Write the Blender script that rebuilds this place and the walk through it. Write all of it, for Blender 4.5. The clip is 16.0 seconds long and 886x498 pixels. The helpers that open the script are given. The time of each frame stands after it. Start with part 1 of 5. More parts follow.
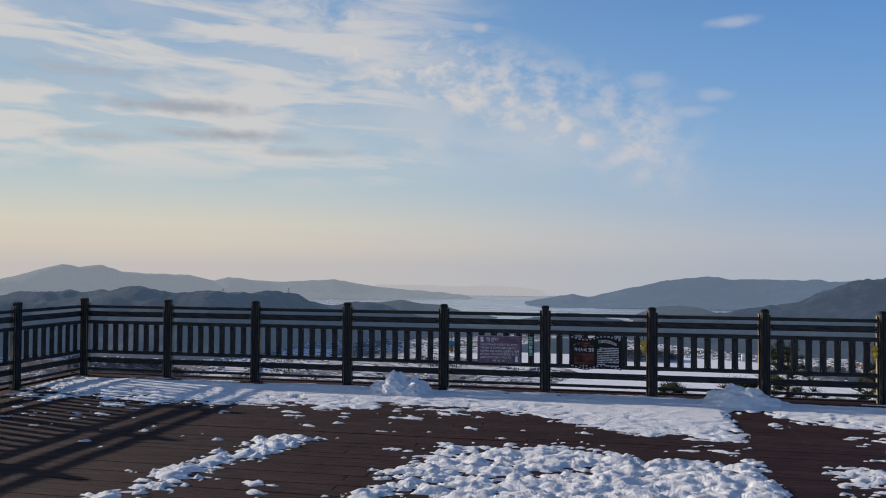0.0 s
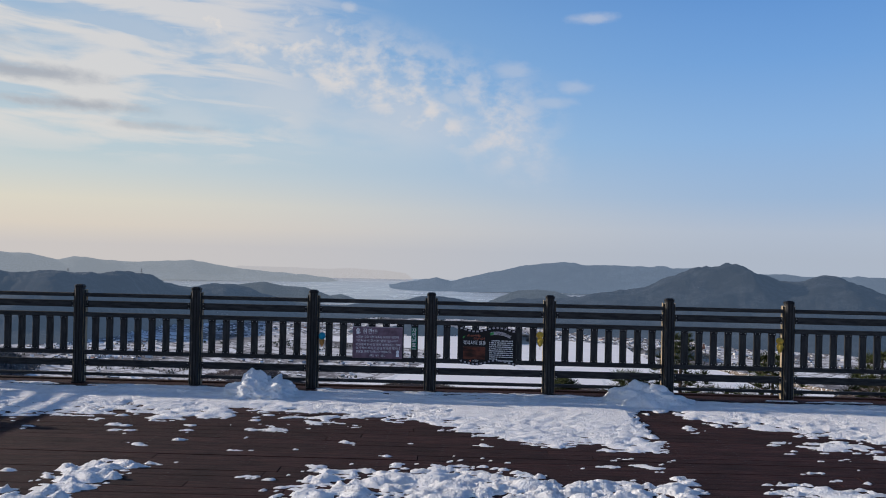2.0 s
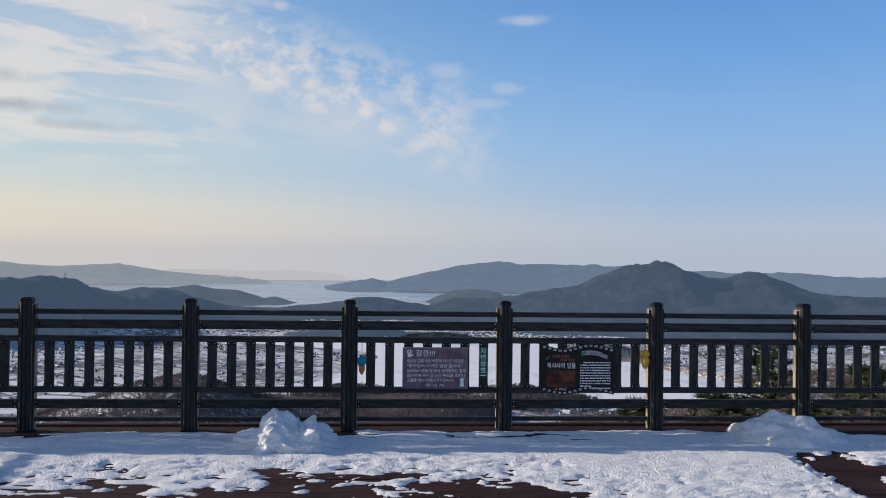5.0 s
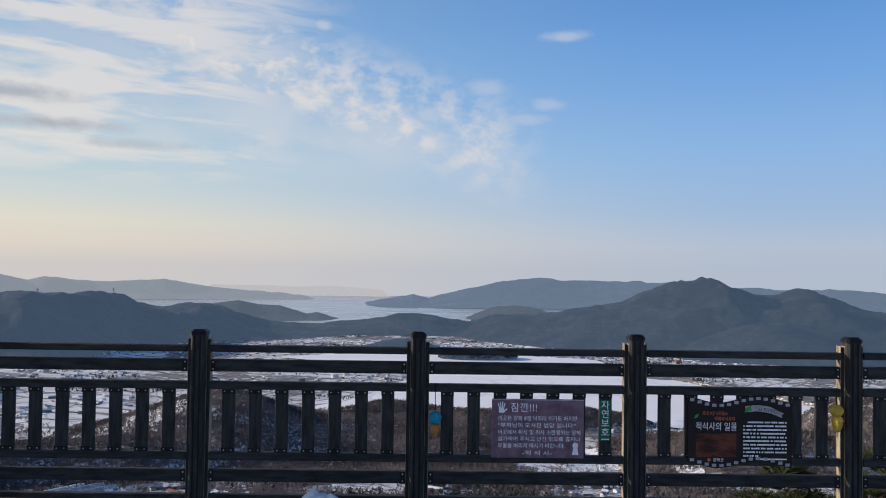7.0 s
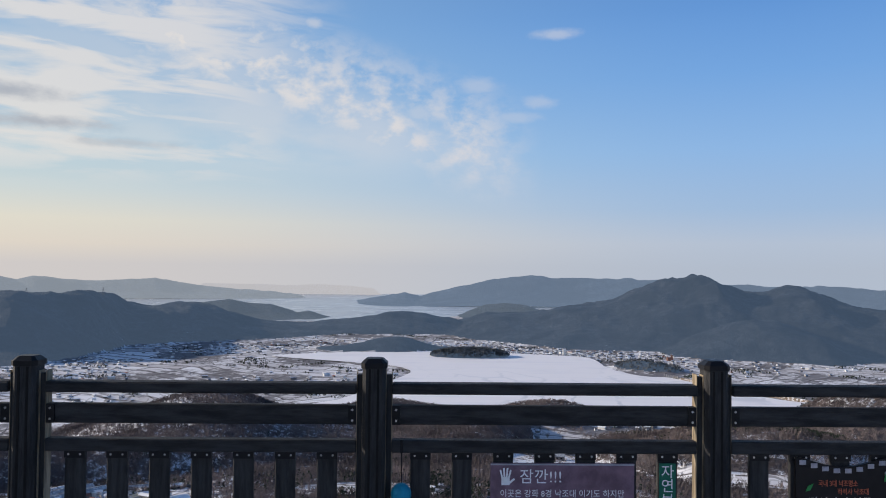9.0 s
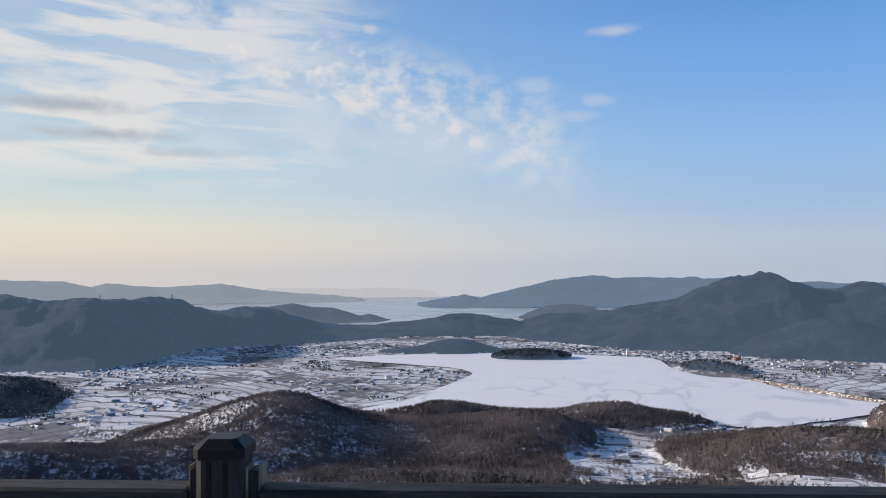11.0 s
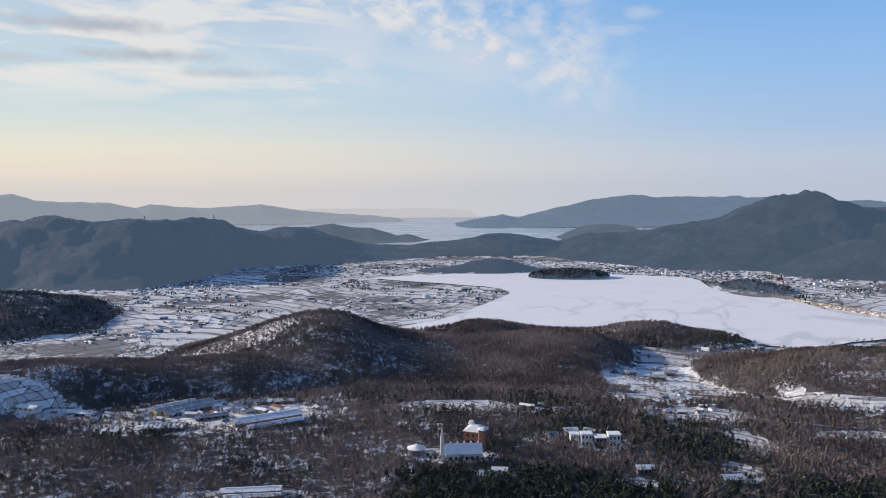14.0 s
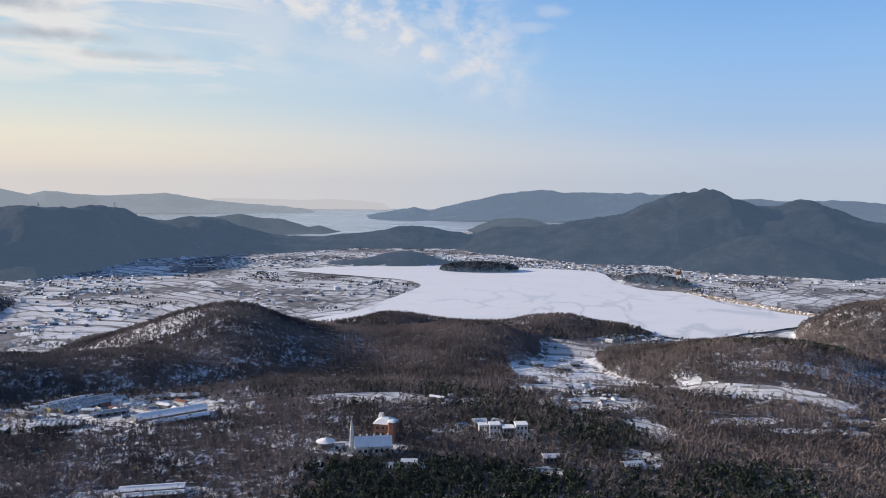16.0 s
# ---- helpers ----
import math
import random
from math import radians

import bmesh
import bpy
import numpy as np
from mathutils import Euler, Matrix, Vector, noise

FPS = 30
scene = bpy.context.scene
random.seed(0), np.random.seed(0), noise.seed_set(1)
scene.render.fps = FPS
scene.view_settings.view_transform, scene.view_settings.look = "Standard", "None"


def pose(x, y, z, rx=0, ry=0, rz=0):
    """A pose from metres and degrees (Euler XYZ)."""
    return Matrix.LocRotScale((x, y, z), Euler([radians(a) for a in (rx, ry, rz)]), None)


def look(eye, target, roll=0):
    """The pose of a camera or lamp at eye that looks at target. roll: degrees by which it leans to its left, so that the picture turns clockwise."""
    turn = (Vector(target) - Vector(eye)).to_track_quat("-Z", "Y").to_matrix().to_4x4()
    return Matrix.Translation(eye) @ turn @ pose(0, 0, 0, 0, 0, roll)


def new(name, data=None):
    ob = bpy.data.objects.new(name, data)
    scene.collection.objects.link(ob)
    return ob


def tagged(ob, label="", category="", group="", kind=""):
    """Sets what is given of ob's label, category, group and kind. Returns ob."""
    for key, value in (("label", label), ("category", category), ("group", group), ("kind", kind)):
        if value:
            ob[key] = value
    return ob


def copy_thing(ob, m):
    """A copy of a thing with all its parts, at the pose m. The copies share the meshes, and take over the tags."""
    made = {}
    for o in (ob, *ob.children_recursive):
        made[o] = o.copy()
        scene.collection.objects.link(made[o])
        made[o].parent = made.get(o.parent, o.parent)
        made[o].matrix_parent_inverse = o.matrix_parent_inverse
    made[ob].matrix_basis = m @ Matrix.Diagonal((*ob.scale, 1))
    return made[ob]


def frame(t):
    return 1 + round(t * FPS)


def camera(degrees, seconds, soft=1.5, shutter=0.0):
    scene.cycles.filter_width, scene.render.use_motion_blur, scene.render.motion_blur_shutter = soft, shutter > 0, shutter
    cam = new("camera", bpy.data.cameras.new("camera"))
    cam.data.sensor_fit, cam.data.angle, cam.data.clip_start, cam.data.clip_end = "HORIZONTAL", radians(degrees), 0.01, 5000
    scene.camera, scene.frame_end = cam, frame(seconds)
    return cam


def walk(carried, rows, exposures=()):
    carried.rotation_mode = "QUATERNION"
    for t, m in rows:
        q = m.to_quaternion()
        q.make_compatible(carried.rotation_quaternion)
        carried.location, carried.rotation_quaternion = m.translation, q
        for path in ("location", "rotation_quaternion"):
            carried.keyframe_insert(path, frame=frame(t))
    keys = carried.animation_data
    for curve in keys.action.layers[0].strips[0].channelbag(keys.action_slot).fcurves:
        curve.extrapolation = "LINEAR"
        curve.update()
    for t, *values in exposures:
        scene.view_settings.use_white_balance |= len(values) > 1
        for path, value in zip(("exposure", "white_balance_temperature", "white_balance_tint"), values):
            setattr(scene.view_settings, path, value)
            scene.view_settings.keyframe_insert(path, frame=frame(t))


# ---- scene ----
cam = camera(59.6, 16.0, soft=1.0)

# ---- the walk: across the deck to the railing, then looking out over it ----
S = 0.94
approach = [
    (0.0, (2.195, -11.331, 1.814), (1.811, -9.368, 1.859), 0.4),
    (0.5, (2.177, -10.883, 1.836), (1.976, -8.895, 1.898), 0.4),
    (1.0, (2.244, -10.472, 1.808), (2.098, -8.479, 1.871), 0.3),
    (1.5, (2.097, -10.147, 1.782), (1.992, -8.15, 1.81), 1.4),
    (2.0, (1.817, -9.815, 1.78), (1.779, -7.815, 1.786), 1.3),
    (2.5, (1.492, -9.495, 1.76), (1.46, -7.495, 1.747), 1.9),
    (3.0, (1.053, -9.236, 1.726), (1.096, -7.236, 1.701), 2.2),
    (5.5, (0.341, -6.925, 1.716), (0.47, -4.93, 1.753), 0.7),
    (6.0, (0.253, -6.39, 1.722), (0.355, -4.394, 1.782), 0.2),
    (6.5, (0.215, -5.867, 1.697), (0.289, -3.869, 1.744), 0.3),
    (7.0, (0.099, -5.342, 1.692), (0.122, -3.342, 1.742), 0.8),
    (7.5, (0.057, -4.847, 1.67), (0.126, -2.849, 1.712), 0.5),
    (8.0, (0.054, -4.366, 1.672), (0.131, -2.368, 1.685), -0.6),
    (8.5, (0.06, -3.844, 1.662), (0.128, -1.845, 1.678), 0.2),
    (9.0, (0.217, -3.412, 1.66), (0.262, -1.413, 1.705), 0.6),
    (9.5, (0.332, -2.949, 1.629), (0.328, -0.951, 1.706), 0.9),
]
outlook = [
    (11.8, 0.64, -1.14, 1.52, 3.61, -0.59, 0.87),
    (12.0, 0.67, -1.07, 1.52, 3.24, -1.35, 1.17),
    (12.5, 0.78, -0.97, 1.52, 3.07, -2.93, 0.61),
    (13.0, 0.79, -0.94, 1.52, 3.15, -3.58, 0.47),
    (13.5, 0.79, -0.92, 1.52, 3.90, -4.12, 0.38),
    (14.0, 0.79, -0.91, 1.52, 5.89, -4.47, 0.61),
    (14.5, 0.79, -0.90, 1.52, 6.01, -4.24, 0.91),
    (15.0, 0.78, -0.89, 1.52, 3.57, -4.19, 0.10),
    (15.5, 0.77, -0.89, 1.52, 0.98, -4.66, -0.42),
    (16.0, 0.76, -0.88, 1.52, -0.57, -5.03, -0.53),
]
rows = [(t, look(Vector(e) * S, Vector(g) * S, roll)) for t, e, g, roll in approach]
rows += [(t, pose(x, y, z, 90 + pitch, roll, yaw)) for t, x, y, z, yaw, pitch, roll in outlook]
walk(cam, rows, [(0.0, -0.22), (1.5, -0.12), (3.0, -0.02), (9.5, 0.02), (12.0, 0.10), (16.0, 0.13)])

# ---- sun and sky ----
SUN_AZ, SUN_EL = -76.0, 17.0
to_sun = Vector((math.sin(radians(SUN_AZ)) * math.cos(radians(SUN_EL)),
                 math.cos(radians(SUN_AZ)) * math.cos(radians(SUN_EL)), math.sin(radians(SUN_EL))))
sun_data = bpy.data.lights.new("sun", "SUN")
sun_data.energy, sun_data.angle, sun_data.color = 5.0, radians(0.6), (1.0, 0.87, 0.73)
sun = new("sun", sun_data)
sun.matrix_world = look(to_sun * 100, (0, 0, 0))


class Graph:
    """A node tree with short calls for its sums."""

    def __init__(self, tree):
        self.tree = tree
        tree.nodes.clear()

    def node(self, kind, **settings):
        n = self.tree.nodes.new(kind)
        for k, v in settings.items():
            if k == "operation":
                n.operation = v
            elif k == "blend_type":
                n.blend_type = v
            elif k == "data_type":
                n.data_type = v
            elif k == "sky_type":
                n.sky_type = v
            elif k == "noise_dimensions":
                n.noise_dimensions = v
            elif k == "feature":
                n.feature = v
            elif k == "attribute_name":
                n.attribute_name = v
        return n

    def put(self, socket, value):
        if isinstance(value, bpy.types.NodeSocket):
            self.tree.links.new(value, socket)
        elif value is not None:
            socket.default_value = value

    def math(self, op, a, b=None, c=None, clamp=False):
        n = self.node("ShaderNodeMath", operation=op)
        n.use_clamp = clamp
        for s, v in zip(n.inputs, (a, b, c)):
            self.put(s, v)
        return n.outputs[0]

    def mix(self, f, a, b, blend="MIX"):
        n = self.node("ShaderNodeMix", data_type="RGBA", blend_type=blend)
        self.put(n.inputs[0], f)
        self.put(n.inputs[6], a)
        self.put(n.inputs[7], b)
        return n.outputs[2]

    def ramp(self, f, stops, ease="LINEAR"):
        n = self.node("ShaderNodeValToRGB")
        n.color_ramp.interpolation = ease
        e = n.color_ramp.elements
        while len(e) < len(stops):
            e.new(0.5)
        for k, (p, c) in zip(e, stops):
            k.position = p
            k.color = (c, c, c, 1) if isinstance(c, (int, float)) else (*c, 1)
        self.put(n.inputs[0], f)
        return n.outputs[0]

    def range(self, v, a, b, c=0.0, d=1.0, smooth=True):
        n = self.node("ShaderNodeMapRange")
        n.interpolation_type = "SMOOTHSTEP" if smooth else "LINEAR"
        for s, x in zip(n.inputs, (v, a, b, c, d)):
            self.put(s, x)
        return n.outputs[0]

    def noise(self, at, scale, detail=4.0, rough=0.55, warp=0.0):
        n = self.node("ShaderNodeTexNoise", noise_dimensions="3D")
        self.put(n.inputs["Vector"], at)
        n.inputs["Scale"].default_value, n.inputs["Detail"].default_value = scale, detail
        n.inputs["Roughness"].default_value, n.inputs["Distortion"].default_value = rough, warp
        return n.outputs[0]

    def vector(self, x, y, z=0.0):
        n = self.node("ShaderNodeCombineXYZ")
        for s, v in zip(n.inputs, (x, y, z)):
            self.put(s, v)
        return n.outputs[0]

    def split(self, v):
        n = self.node("ShaderNodeSeparateXYZ")
        self.put(n.inputs[0], v)
        return n.outputs

    def scaled(self, v, k):
        n = self.node("ShaderNodeVectorMath", operation="MULTIPLY")
        self.put(n.inputs[0], v)
        n.inputs[1].default_value = k
        return n.outputs[0]


world = bpy.data.worlds.new("winter_sky")
scene.world = world
world.use_nodes = True
g = Graph(world.node_tree)
way = g.node("ShaderNodeTexCoord").outputs["Generated"]
dx, dy, dz = g.split(way)
el = g.math("MULTIPLY", g.math("ARCSINE", dz), 57.2958)
az = g.math("MULTIPLY", g.math("ARCTAN2", dx, dy), 57.2958)
sky = g.node("ShaderNodeTexSky", sky_type="NISHITA")
sky.sun_disc = False
sky.sun_elevation, sky.sun_rotation = radians(SUN_EL), radians(SUN_AZ)
sky.air_density, sky.dust_density, sky.ozone_density = 1.0, 1.2, 1.6
high = g.mix(1.0, sky.outputs[0], (0.056, 0.076, 0.106, 1), "MULTIPLY")
# low winter haze: warm towards the sun, cool away from it
sunward = g.range(g.math("COSINE", g.math("MULTIPLY", g.math("SUBTRACT", az, SUN_AZ), 0.0174533)), -0.22, 0.80)
up = g.math("DIVIDE", el, 30.0, clamp=True)
cool = g.ramp(up, [(0.0, (0.44, 0.50, 0.60)), (0.06, (0.45, 0.525, 0.645)), (0.14, (0.345, 0.49, 0.70)), (0.28, (0.265, 0.46, 0.76)),
                   (0.45, (0.175, 0.375, 0.73)), (0.60, (0.125, 0.305, 0.67)), (1.0, (0.08, 0.22, 0.55))])
warm = g.ramp(up, [(0.0, (0.63, 0.59, 0.57)), (0.045, (0.74, 0.665, 0.57)), (0.10, (0.75, 0.71, 0.60)), (0.17, (0.61, 0.675, 0.67)),
                   (0.25, (0.45, 0.61, 0.69)), (0.40, (0.32, 0.50, 0.68)), (0.58, (0.245, 0.43, 0.67)), (1.0, (0.20, 0.36, 0.62))])
haze = g.mix(sunward, cool, warm)
clear = g.mix(g.range(el, 16.0, 34.0, 1.0, 0.15), high, haze)
# broken cloud: soft streaks towards the sun, a mottled band drifting off to the right, a thin sheet below it
sway = g.math("MULTIPLY", g.math("SUBTRACT", g.noise(g.vector(g.math("MULTIPLY", az, 0.05), 0.0, 7.0), 1.0, 2), 0.5), 2.4)
bent = g.math("ADD", g.math("ADD", el, sway), g.math("MULTIPLY", az, 0.03))
streak_at = g.vector(g.math("MULTIPLY", az, 0.075), g.math("MULTIPLY", bent, 0.42), 3.1)
streaks = g.range(g.noise(streak_at, 1.35, 6, 0.52, 0.4), 0.38, 0.60)
left_zone = g.math("MULTIPLY", g.range(az, -4.0, -17.0), g.math("MULTIPLY", g.range(el, 4.8, 8.0), g.range(el, 30.0, 17.0)))
streak_cloud = g.math("MULTIPLY", streaks, left_zone)
sheet_fray = g.range(g.noise(g.vector(g.math("MULTIPLY", az, 0.14), g.math("MULTIPLY", bent, 0.42), 5.3), 1.1, 4, 0.5), 0.22, 0.62, 0.35, 1.0)
veil = g.math("MULTIPLY", g.math("MULTIPLY", g.math("MULTIPLY", g.range(az, 7.0, -4.0), g.range(az, -27.0, -11.0, 0.60, 1.0)), sheet_fray), g.math("MULTIPLY", g.range(el, 5.2, 9.0), g.range(g.math("ADD", el, g.math("MULTIPLY", az, 0.25)), 13.0, 9.0)))
# the mottled band runs from high left to low right
along = g.math("ADD", g.math("MULTIPLY", az, 0.33), el)
band = g.math("MULTIPLY", g.range(g.math("ABSOLUTE", g.math("SUBTRACT", along, 10.6)), 5.2, 0.8),
              g.math("MULTIPLY", g.range(az, 9.0, 3.0), g.range(az, -30.0, -16.0)))
puff_at = g.vector(g.math("MULTIPLY", az, 0.42), g.math("MULTIPLY", el, 0.62), 1.7)
puffs = g.range(g.noise(puff_at, 1.30, 6, 0.56, 0.15), 0.34, 0.68)
patches = g.range(g.noise(puff_at, 0.40, 3, 0.5), 0.20, 0.48)
low_side = g.range(along, 12.4, 8.6)
puff_cloud = g.math("MULTIPLY", band, g.math("ADD", g.math("MULTIPLY", g.math("MULTIPLY", puffs, patches), 0.72), g.math("MULTIPLY", low_side, 0.36)))


def lone_cloud(a, e, wide, tall, seed, most=0.42):
    """A single small cloud tuft at azimuth a and elevation e, in degrees."""
    u = g.math("DIVIDE", g.math("SUBTRACT", az, a), wide)
    v = g.math("DIVIDE", g.math("SUBTRACT", el, e), tall)
    d = g.math("SQRT", g.math("ADD", g.math("MULTIPLY", u, u), g.math("MULTIPLY", v, v)))
    n = g.noise(g.vector(g.math("MULTIPLY", az, 0.5), el, seed), 0.9, 4, 0.6)
    return g.range(g.math("ADD", d, g.math("MULTIPLY", g.math("SUBTRACT", n, 0.5), 1.6)), 1.3, 0.15, 0.0, most)


def tuft_group(specs):
    total = None
    for spec in specs:
        c = lone_cloud(*spec)
        total = c if total is None else g.math("MAXIMUM", total, c)
    return total


tufts = tuft_group(((-8.4, 17.2, 0.8, 0.45, 2.0, 0.5), (9.6, 16.7, 1.9, 0.42, 5.0, 0.5), (3.9, 13.2, 1.9, 0.6, 8.0, 0.36), (8.2, 12.0, 1.5, 0.5, 11.0, 0.36),
                    (6.4, 11.0, 2.0, 0.5, 20.0, 0.34), (4.0, 8.6, 2.2, 1.3, 23.0, 0.36), (-0.6, 11.2, 1.6, 0.8, 29.0), (-17.0, 18.2, 2.4, 0.8, 14.0), (-16.6, 16.3, 1.6, 0.7, 17.0), (-23.0, 16.0, 3.6, 1.0, 26.0)))
cover = g.math("MAXIMUM", g.math("MAXIMUM", g.math("MULTIPLY", streak_cloud, 0.80), puff_cloud), tufts)
cover = g.math("MAXIMUM", cover, g.math("MULTIPLY", veil, 0.50))
bright = g.mix(sunward, (0.58, 0.61, 0.70, 1), (0.79, 0.745, 0.70, 1))
dark_bands = tuft_group(((-30.5, 11.0, 6.0, 0.60, 31.0, 0.95), (-26.5, 9.2, 5.5, 0.55, 34.0, 0.95), (-20.8, 8.2, 3.8, 0.42, 37.0, 0.7), (-35.0, 8.6, 4.0, 0.45, 40.0, 0.7), (-36.0, 12.9, 5.0, 0.45, 43.0, 0.7)))
cloud_colour = g.mix(g.math("MULTIPLY", dark_bands, 0.85), bright, (0.37, 0.375, 0.42, 1))
cover = g.math("MAXIMUM", cover, g.math("MULTIPLY", dark_bands, 0.85))
final = g.mix(cover, clear, cloud_colour)
back = g.node("ShaderNodeBackground")
g.put(back.inputs[0], final)
back.inputs[1].default_value = 1.0
out = g.node("ShaderNodeOutputWorld")
g.put(out.inputs[0], back.outputs[0])

# ---- materials ----
def material(name, colour, rough=0.7, metal=0.0, scale=6.0, vary=0.25, bump=0.2, stretch=(1, 1, 1), second=None, spots=None, spread=(0.45, 0.62), per_piece=0.0, fine=5.0, coords="Object"):
    m = bpy.data.materials.new(name)
    m.use_nodes = True
    k = Graph(m.node_tree)
    at = k.scaled(k.node("ShaderNodeTexCoord").outputs[coords], stretch)
    big = k.noise(at, scale, 5, 0.6, 0.2)
    small = k.noise(at, scale * fine, 4, 0.6)
    dark = tuple(c * (1 - vary) for c in colour)
    light = tuple(min(1.0, c * (1 + vary)) for c in (second or colour))
    tone = k.mix(k.range(big, 0.32, 0.68), (*dark, 1), (*light, 1))
    tone = k.mix(k.math("MULTIPLY", small, vary * 1.2), tone, (*[c * 0.45 for c in colour], 1))
    if spots:
        tone = k.mix(k.range(k.noise(at, scale * spots[0], 6, 0.65, 0.4), *spread), tone, (*spots[1], 1))
    if per_piece:
        rnd = k.node("ShaderNodeObjectInfo").outputs["Random"]
        tone = k.mix(1.0, tone, k.ramp(rnd, [(0, 1 - per_piece), (1, 1 + per_piece)]), "MULTIPLY")
    b = k.node("ShaderNodeBsdfPrincipled")
    k.put(b.inputs["Base Color"], tone)
    k.put(b.inputs["Roughness"], k.math("ADD", k.math("MULTIPLY", small, 0.2), rough - 0.1))
    b.inputs["Metallic"].default_value = metal
    b.inputs["Specular IOR Level"].default_value = 0.22
    if bump:
        n = k.node("ShaderNodeBump")
        n.inputs["Strength"].default_value, n.inputs["Distance"].default_value = bump, 0.02
        k.put(n.inputs["Height"], k.math("ADD", k.math("MULTIPLY", big, 0.4), small))
        k.put(b.inputs["Normal"], n.outputs[0])
    o = k.node("ShaderNodeOutputMaterial")
    k.put(o.inputs[0], b.outputs[0])
    return m


RAIL_WOOD = material("stained_rail_wood", (0.027, 0.028, 0.031), 0.62, scale=5, vary=0.45, bump=0.35, stretch=(1, 6, 6), second=(0.036, 0.036, 0.037))
POST_WOOD = material("stained_post_wood", (0.027, 0.028, 0.031), 0.6, scale=5, vary=0.45, bump=0.35, stretch=(7, 7, 1), second=(0.036, 0.036, 0.037))
BLACK = material("black_painted_metal", (0.010, 0.010, 0.012), 0.45, scale=20, vary=0.3, bump=0.1)
# Pale wood tone that paints the warm sunlit look of the post sides
SUNLIT_SIDE = material("sunlit_post_side", (0.24, 0.19, 0.13), 0.6, scale=6, vary=0.4, bump=0.3, stretch=(8, 8, 1), second=(0.36, 0.29, 0.20))
GROOVE = material("dark_groove", (0.012, 0.011, 0.011), 0.8, scale=20, vary=0.3, bump=0.0)
STEEL = material("zinc_screw", (0.55, 0.55, 0.56), 0.35, 0.9, scale=60, vary=0.2, bump=0.0)
DECK = material("red_brown_deck_board", (0.028, 0.0108, 0.0118), 0.85, scale=3.0, vary=0.40, bump=0.4, stretch=(1, 9, 9), second=(0.041, 0.0165, 0.0160), per_piece=0.22)
DECK_EDGE = material("deck_edge_timber", (0.06, 0.028, 0.022), 0.7, scale=3, vary=0.4, bump=0.4, stretch=(1, 8, 8))
SNOW = material("trodden_snow", (0.90, 0.905, 0.925), 0.75, scale=9, vary=0.06, bump=1.0, fine=6)
PURPLE = material("purple_sign_board", (0.20, 0.125, 0.165), 0.55, scale=12, vary=0.30, bump=0.1)
SIGN_EDGE = material("pale_sign_edge", (0.40, 0.38, 0.42), 0.5, scale=30, vary=0.2, bump=0.0)
SIGN_BLACK = material("black_sign_board", (0.010, 0.009, 0.011), 0.4, scale=14, vary=0.3, bump=0.0)
WHITE = material("white_lettering", (0.88, 0.88, 0.90), 0.6, scale=60, vary=0.05, bump=0.0)
RED_INK = material("red_lettering", (0.60, 0.16, 0.09), 0.6, scale=60, vary=0.05, bump=0.0)
GREEN_SIGN = material("green_sign_strip", (0.012, 0.13, 0.085), 0.5, scale=30, vary=0.15, bump=0.0)
LEAF_INK = material("green_leaf_print", (0.05, 0.30, 0.08), 0.6, scale=60, vary=0.1, bump=0.0)
DUSK_PRINT = material("sunset_photo_print", (0.030, 0.010, 0.008), 0.4, scale=3.0, vary=0.5, bump=0.0, second=(0.13, 0.034, 0.02), stretch=(2, 2, 6), spots=(2.0, (0.50, 0.20, 0.08)), spread=(0.66, 0.78))
BLUE_PLASTIC = material("blue_lantern_paper", (0.015, 0.26, 0.40), 0.5, scale=20, vary=0.15, bump=0.1)
ORANGE = material("faded_orange_tassel", (0.42, 0.20, 0.06), 0.7, scale=30, vary=0.3, bump=0.1, stretch=(4, 4, 1))
YELLOW = material("yellow_lantern_paper", (0.62, 0.40, 0.06), 0.5, scale=20, vary=0.2, bump=0.1)

PINE = material("pine_needles", (0.034, 0.048, 0.038), 0.8, scale=0.2, vary=0.5, bump=0.0, second=(0.055, 0.070, 0.048))
# Far woods made paler and bluer than PINE: air haze painted into the colour
FAR_PINE = material("hazed_mixed_woods", (0.115, 0.13, 0.145), 0.9, scale=0.03, vary=0.4, bump=0.0, second=(0.155, 0.165, 0.175))
NEAR_PINE = material("near_pine_needles", (0.040, 0.060, 0.022), 0.75, scale=3, vary=0.5, bump=0.0, second=(0.085, 0.10, 0.035))
TWIGS = material("bare_winter_twigs", (0.135, 0.117, 0.123), 0.9, scale=0.014, vary=0.42, bump=0.0, second=(0.235, 0.192, 0.182))
BARK = material("grey_bark", (0.11, 0.085, 0.07), 0.9, scale=6, vary=0.4, bump=0.5, stretch=(3, 3, 1))
ROOF_SNOW = material("snow_covered_roof", (0.84, 0.85, 0.88), 0.7, scale=0.4, vary=0.08, bump=0.2)
WALL_WHITE = material("white_render", (0.76, 0.74, 0.71), 0.8, scale=0.5, vary=0.12, bump=0.1)
WALL_BRICK = material("red_brick_wall", (0.24, 0.125, 0.095), 0.85, scale=1.5, vary=0.3, bump=0.3)
WALL_GREY = material("grey_village_wall", (0.22, 0.21, 0.21), 0.8, scale=0.5, vary=0.3, bump=0.1)
ROOF_GREY = material("grey_sheet_roof", (0.28, 0.30, 0.33), 0.5, scale=0.6, vary=0.2, bump=0.3, stretch=(1, 6, 1), spots=(0.6, (0.72, 0.75, 0.8)), spread=(0.5, 0.6))
ROOF_DARK = material("dark_tile_roof", (0.10, 0.095, 0.10), 0.7, scale=0.6, vary=0.3, bump=0.2, spots=(1.0, (0.70, 0.72, 0.77)), spread=(0.42, 0.60))
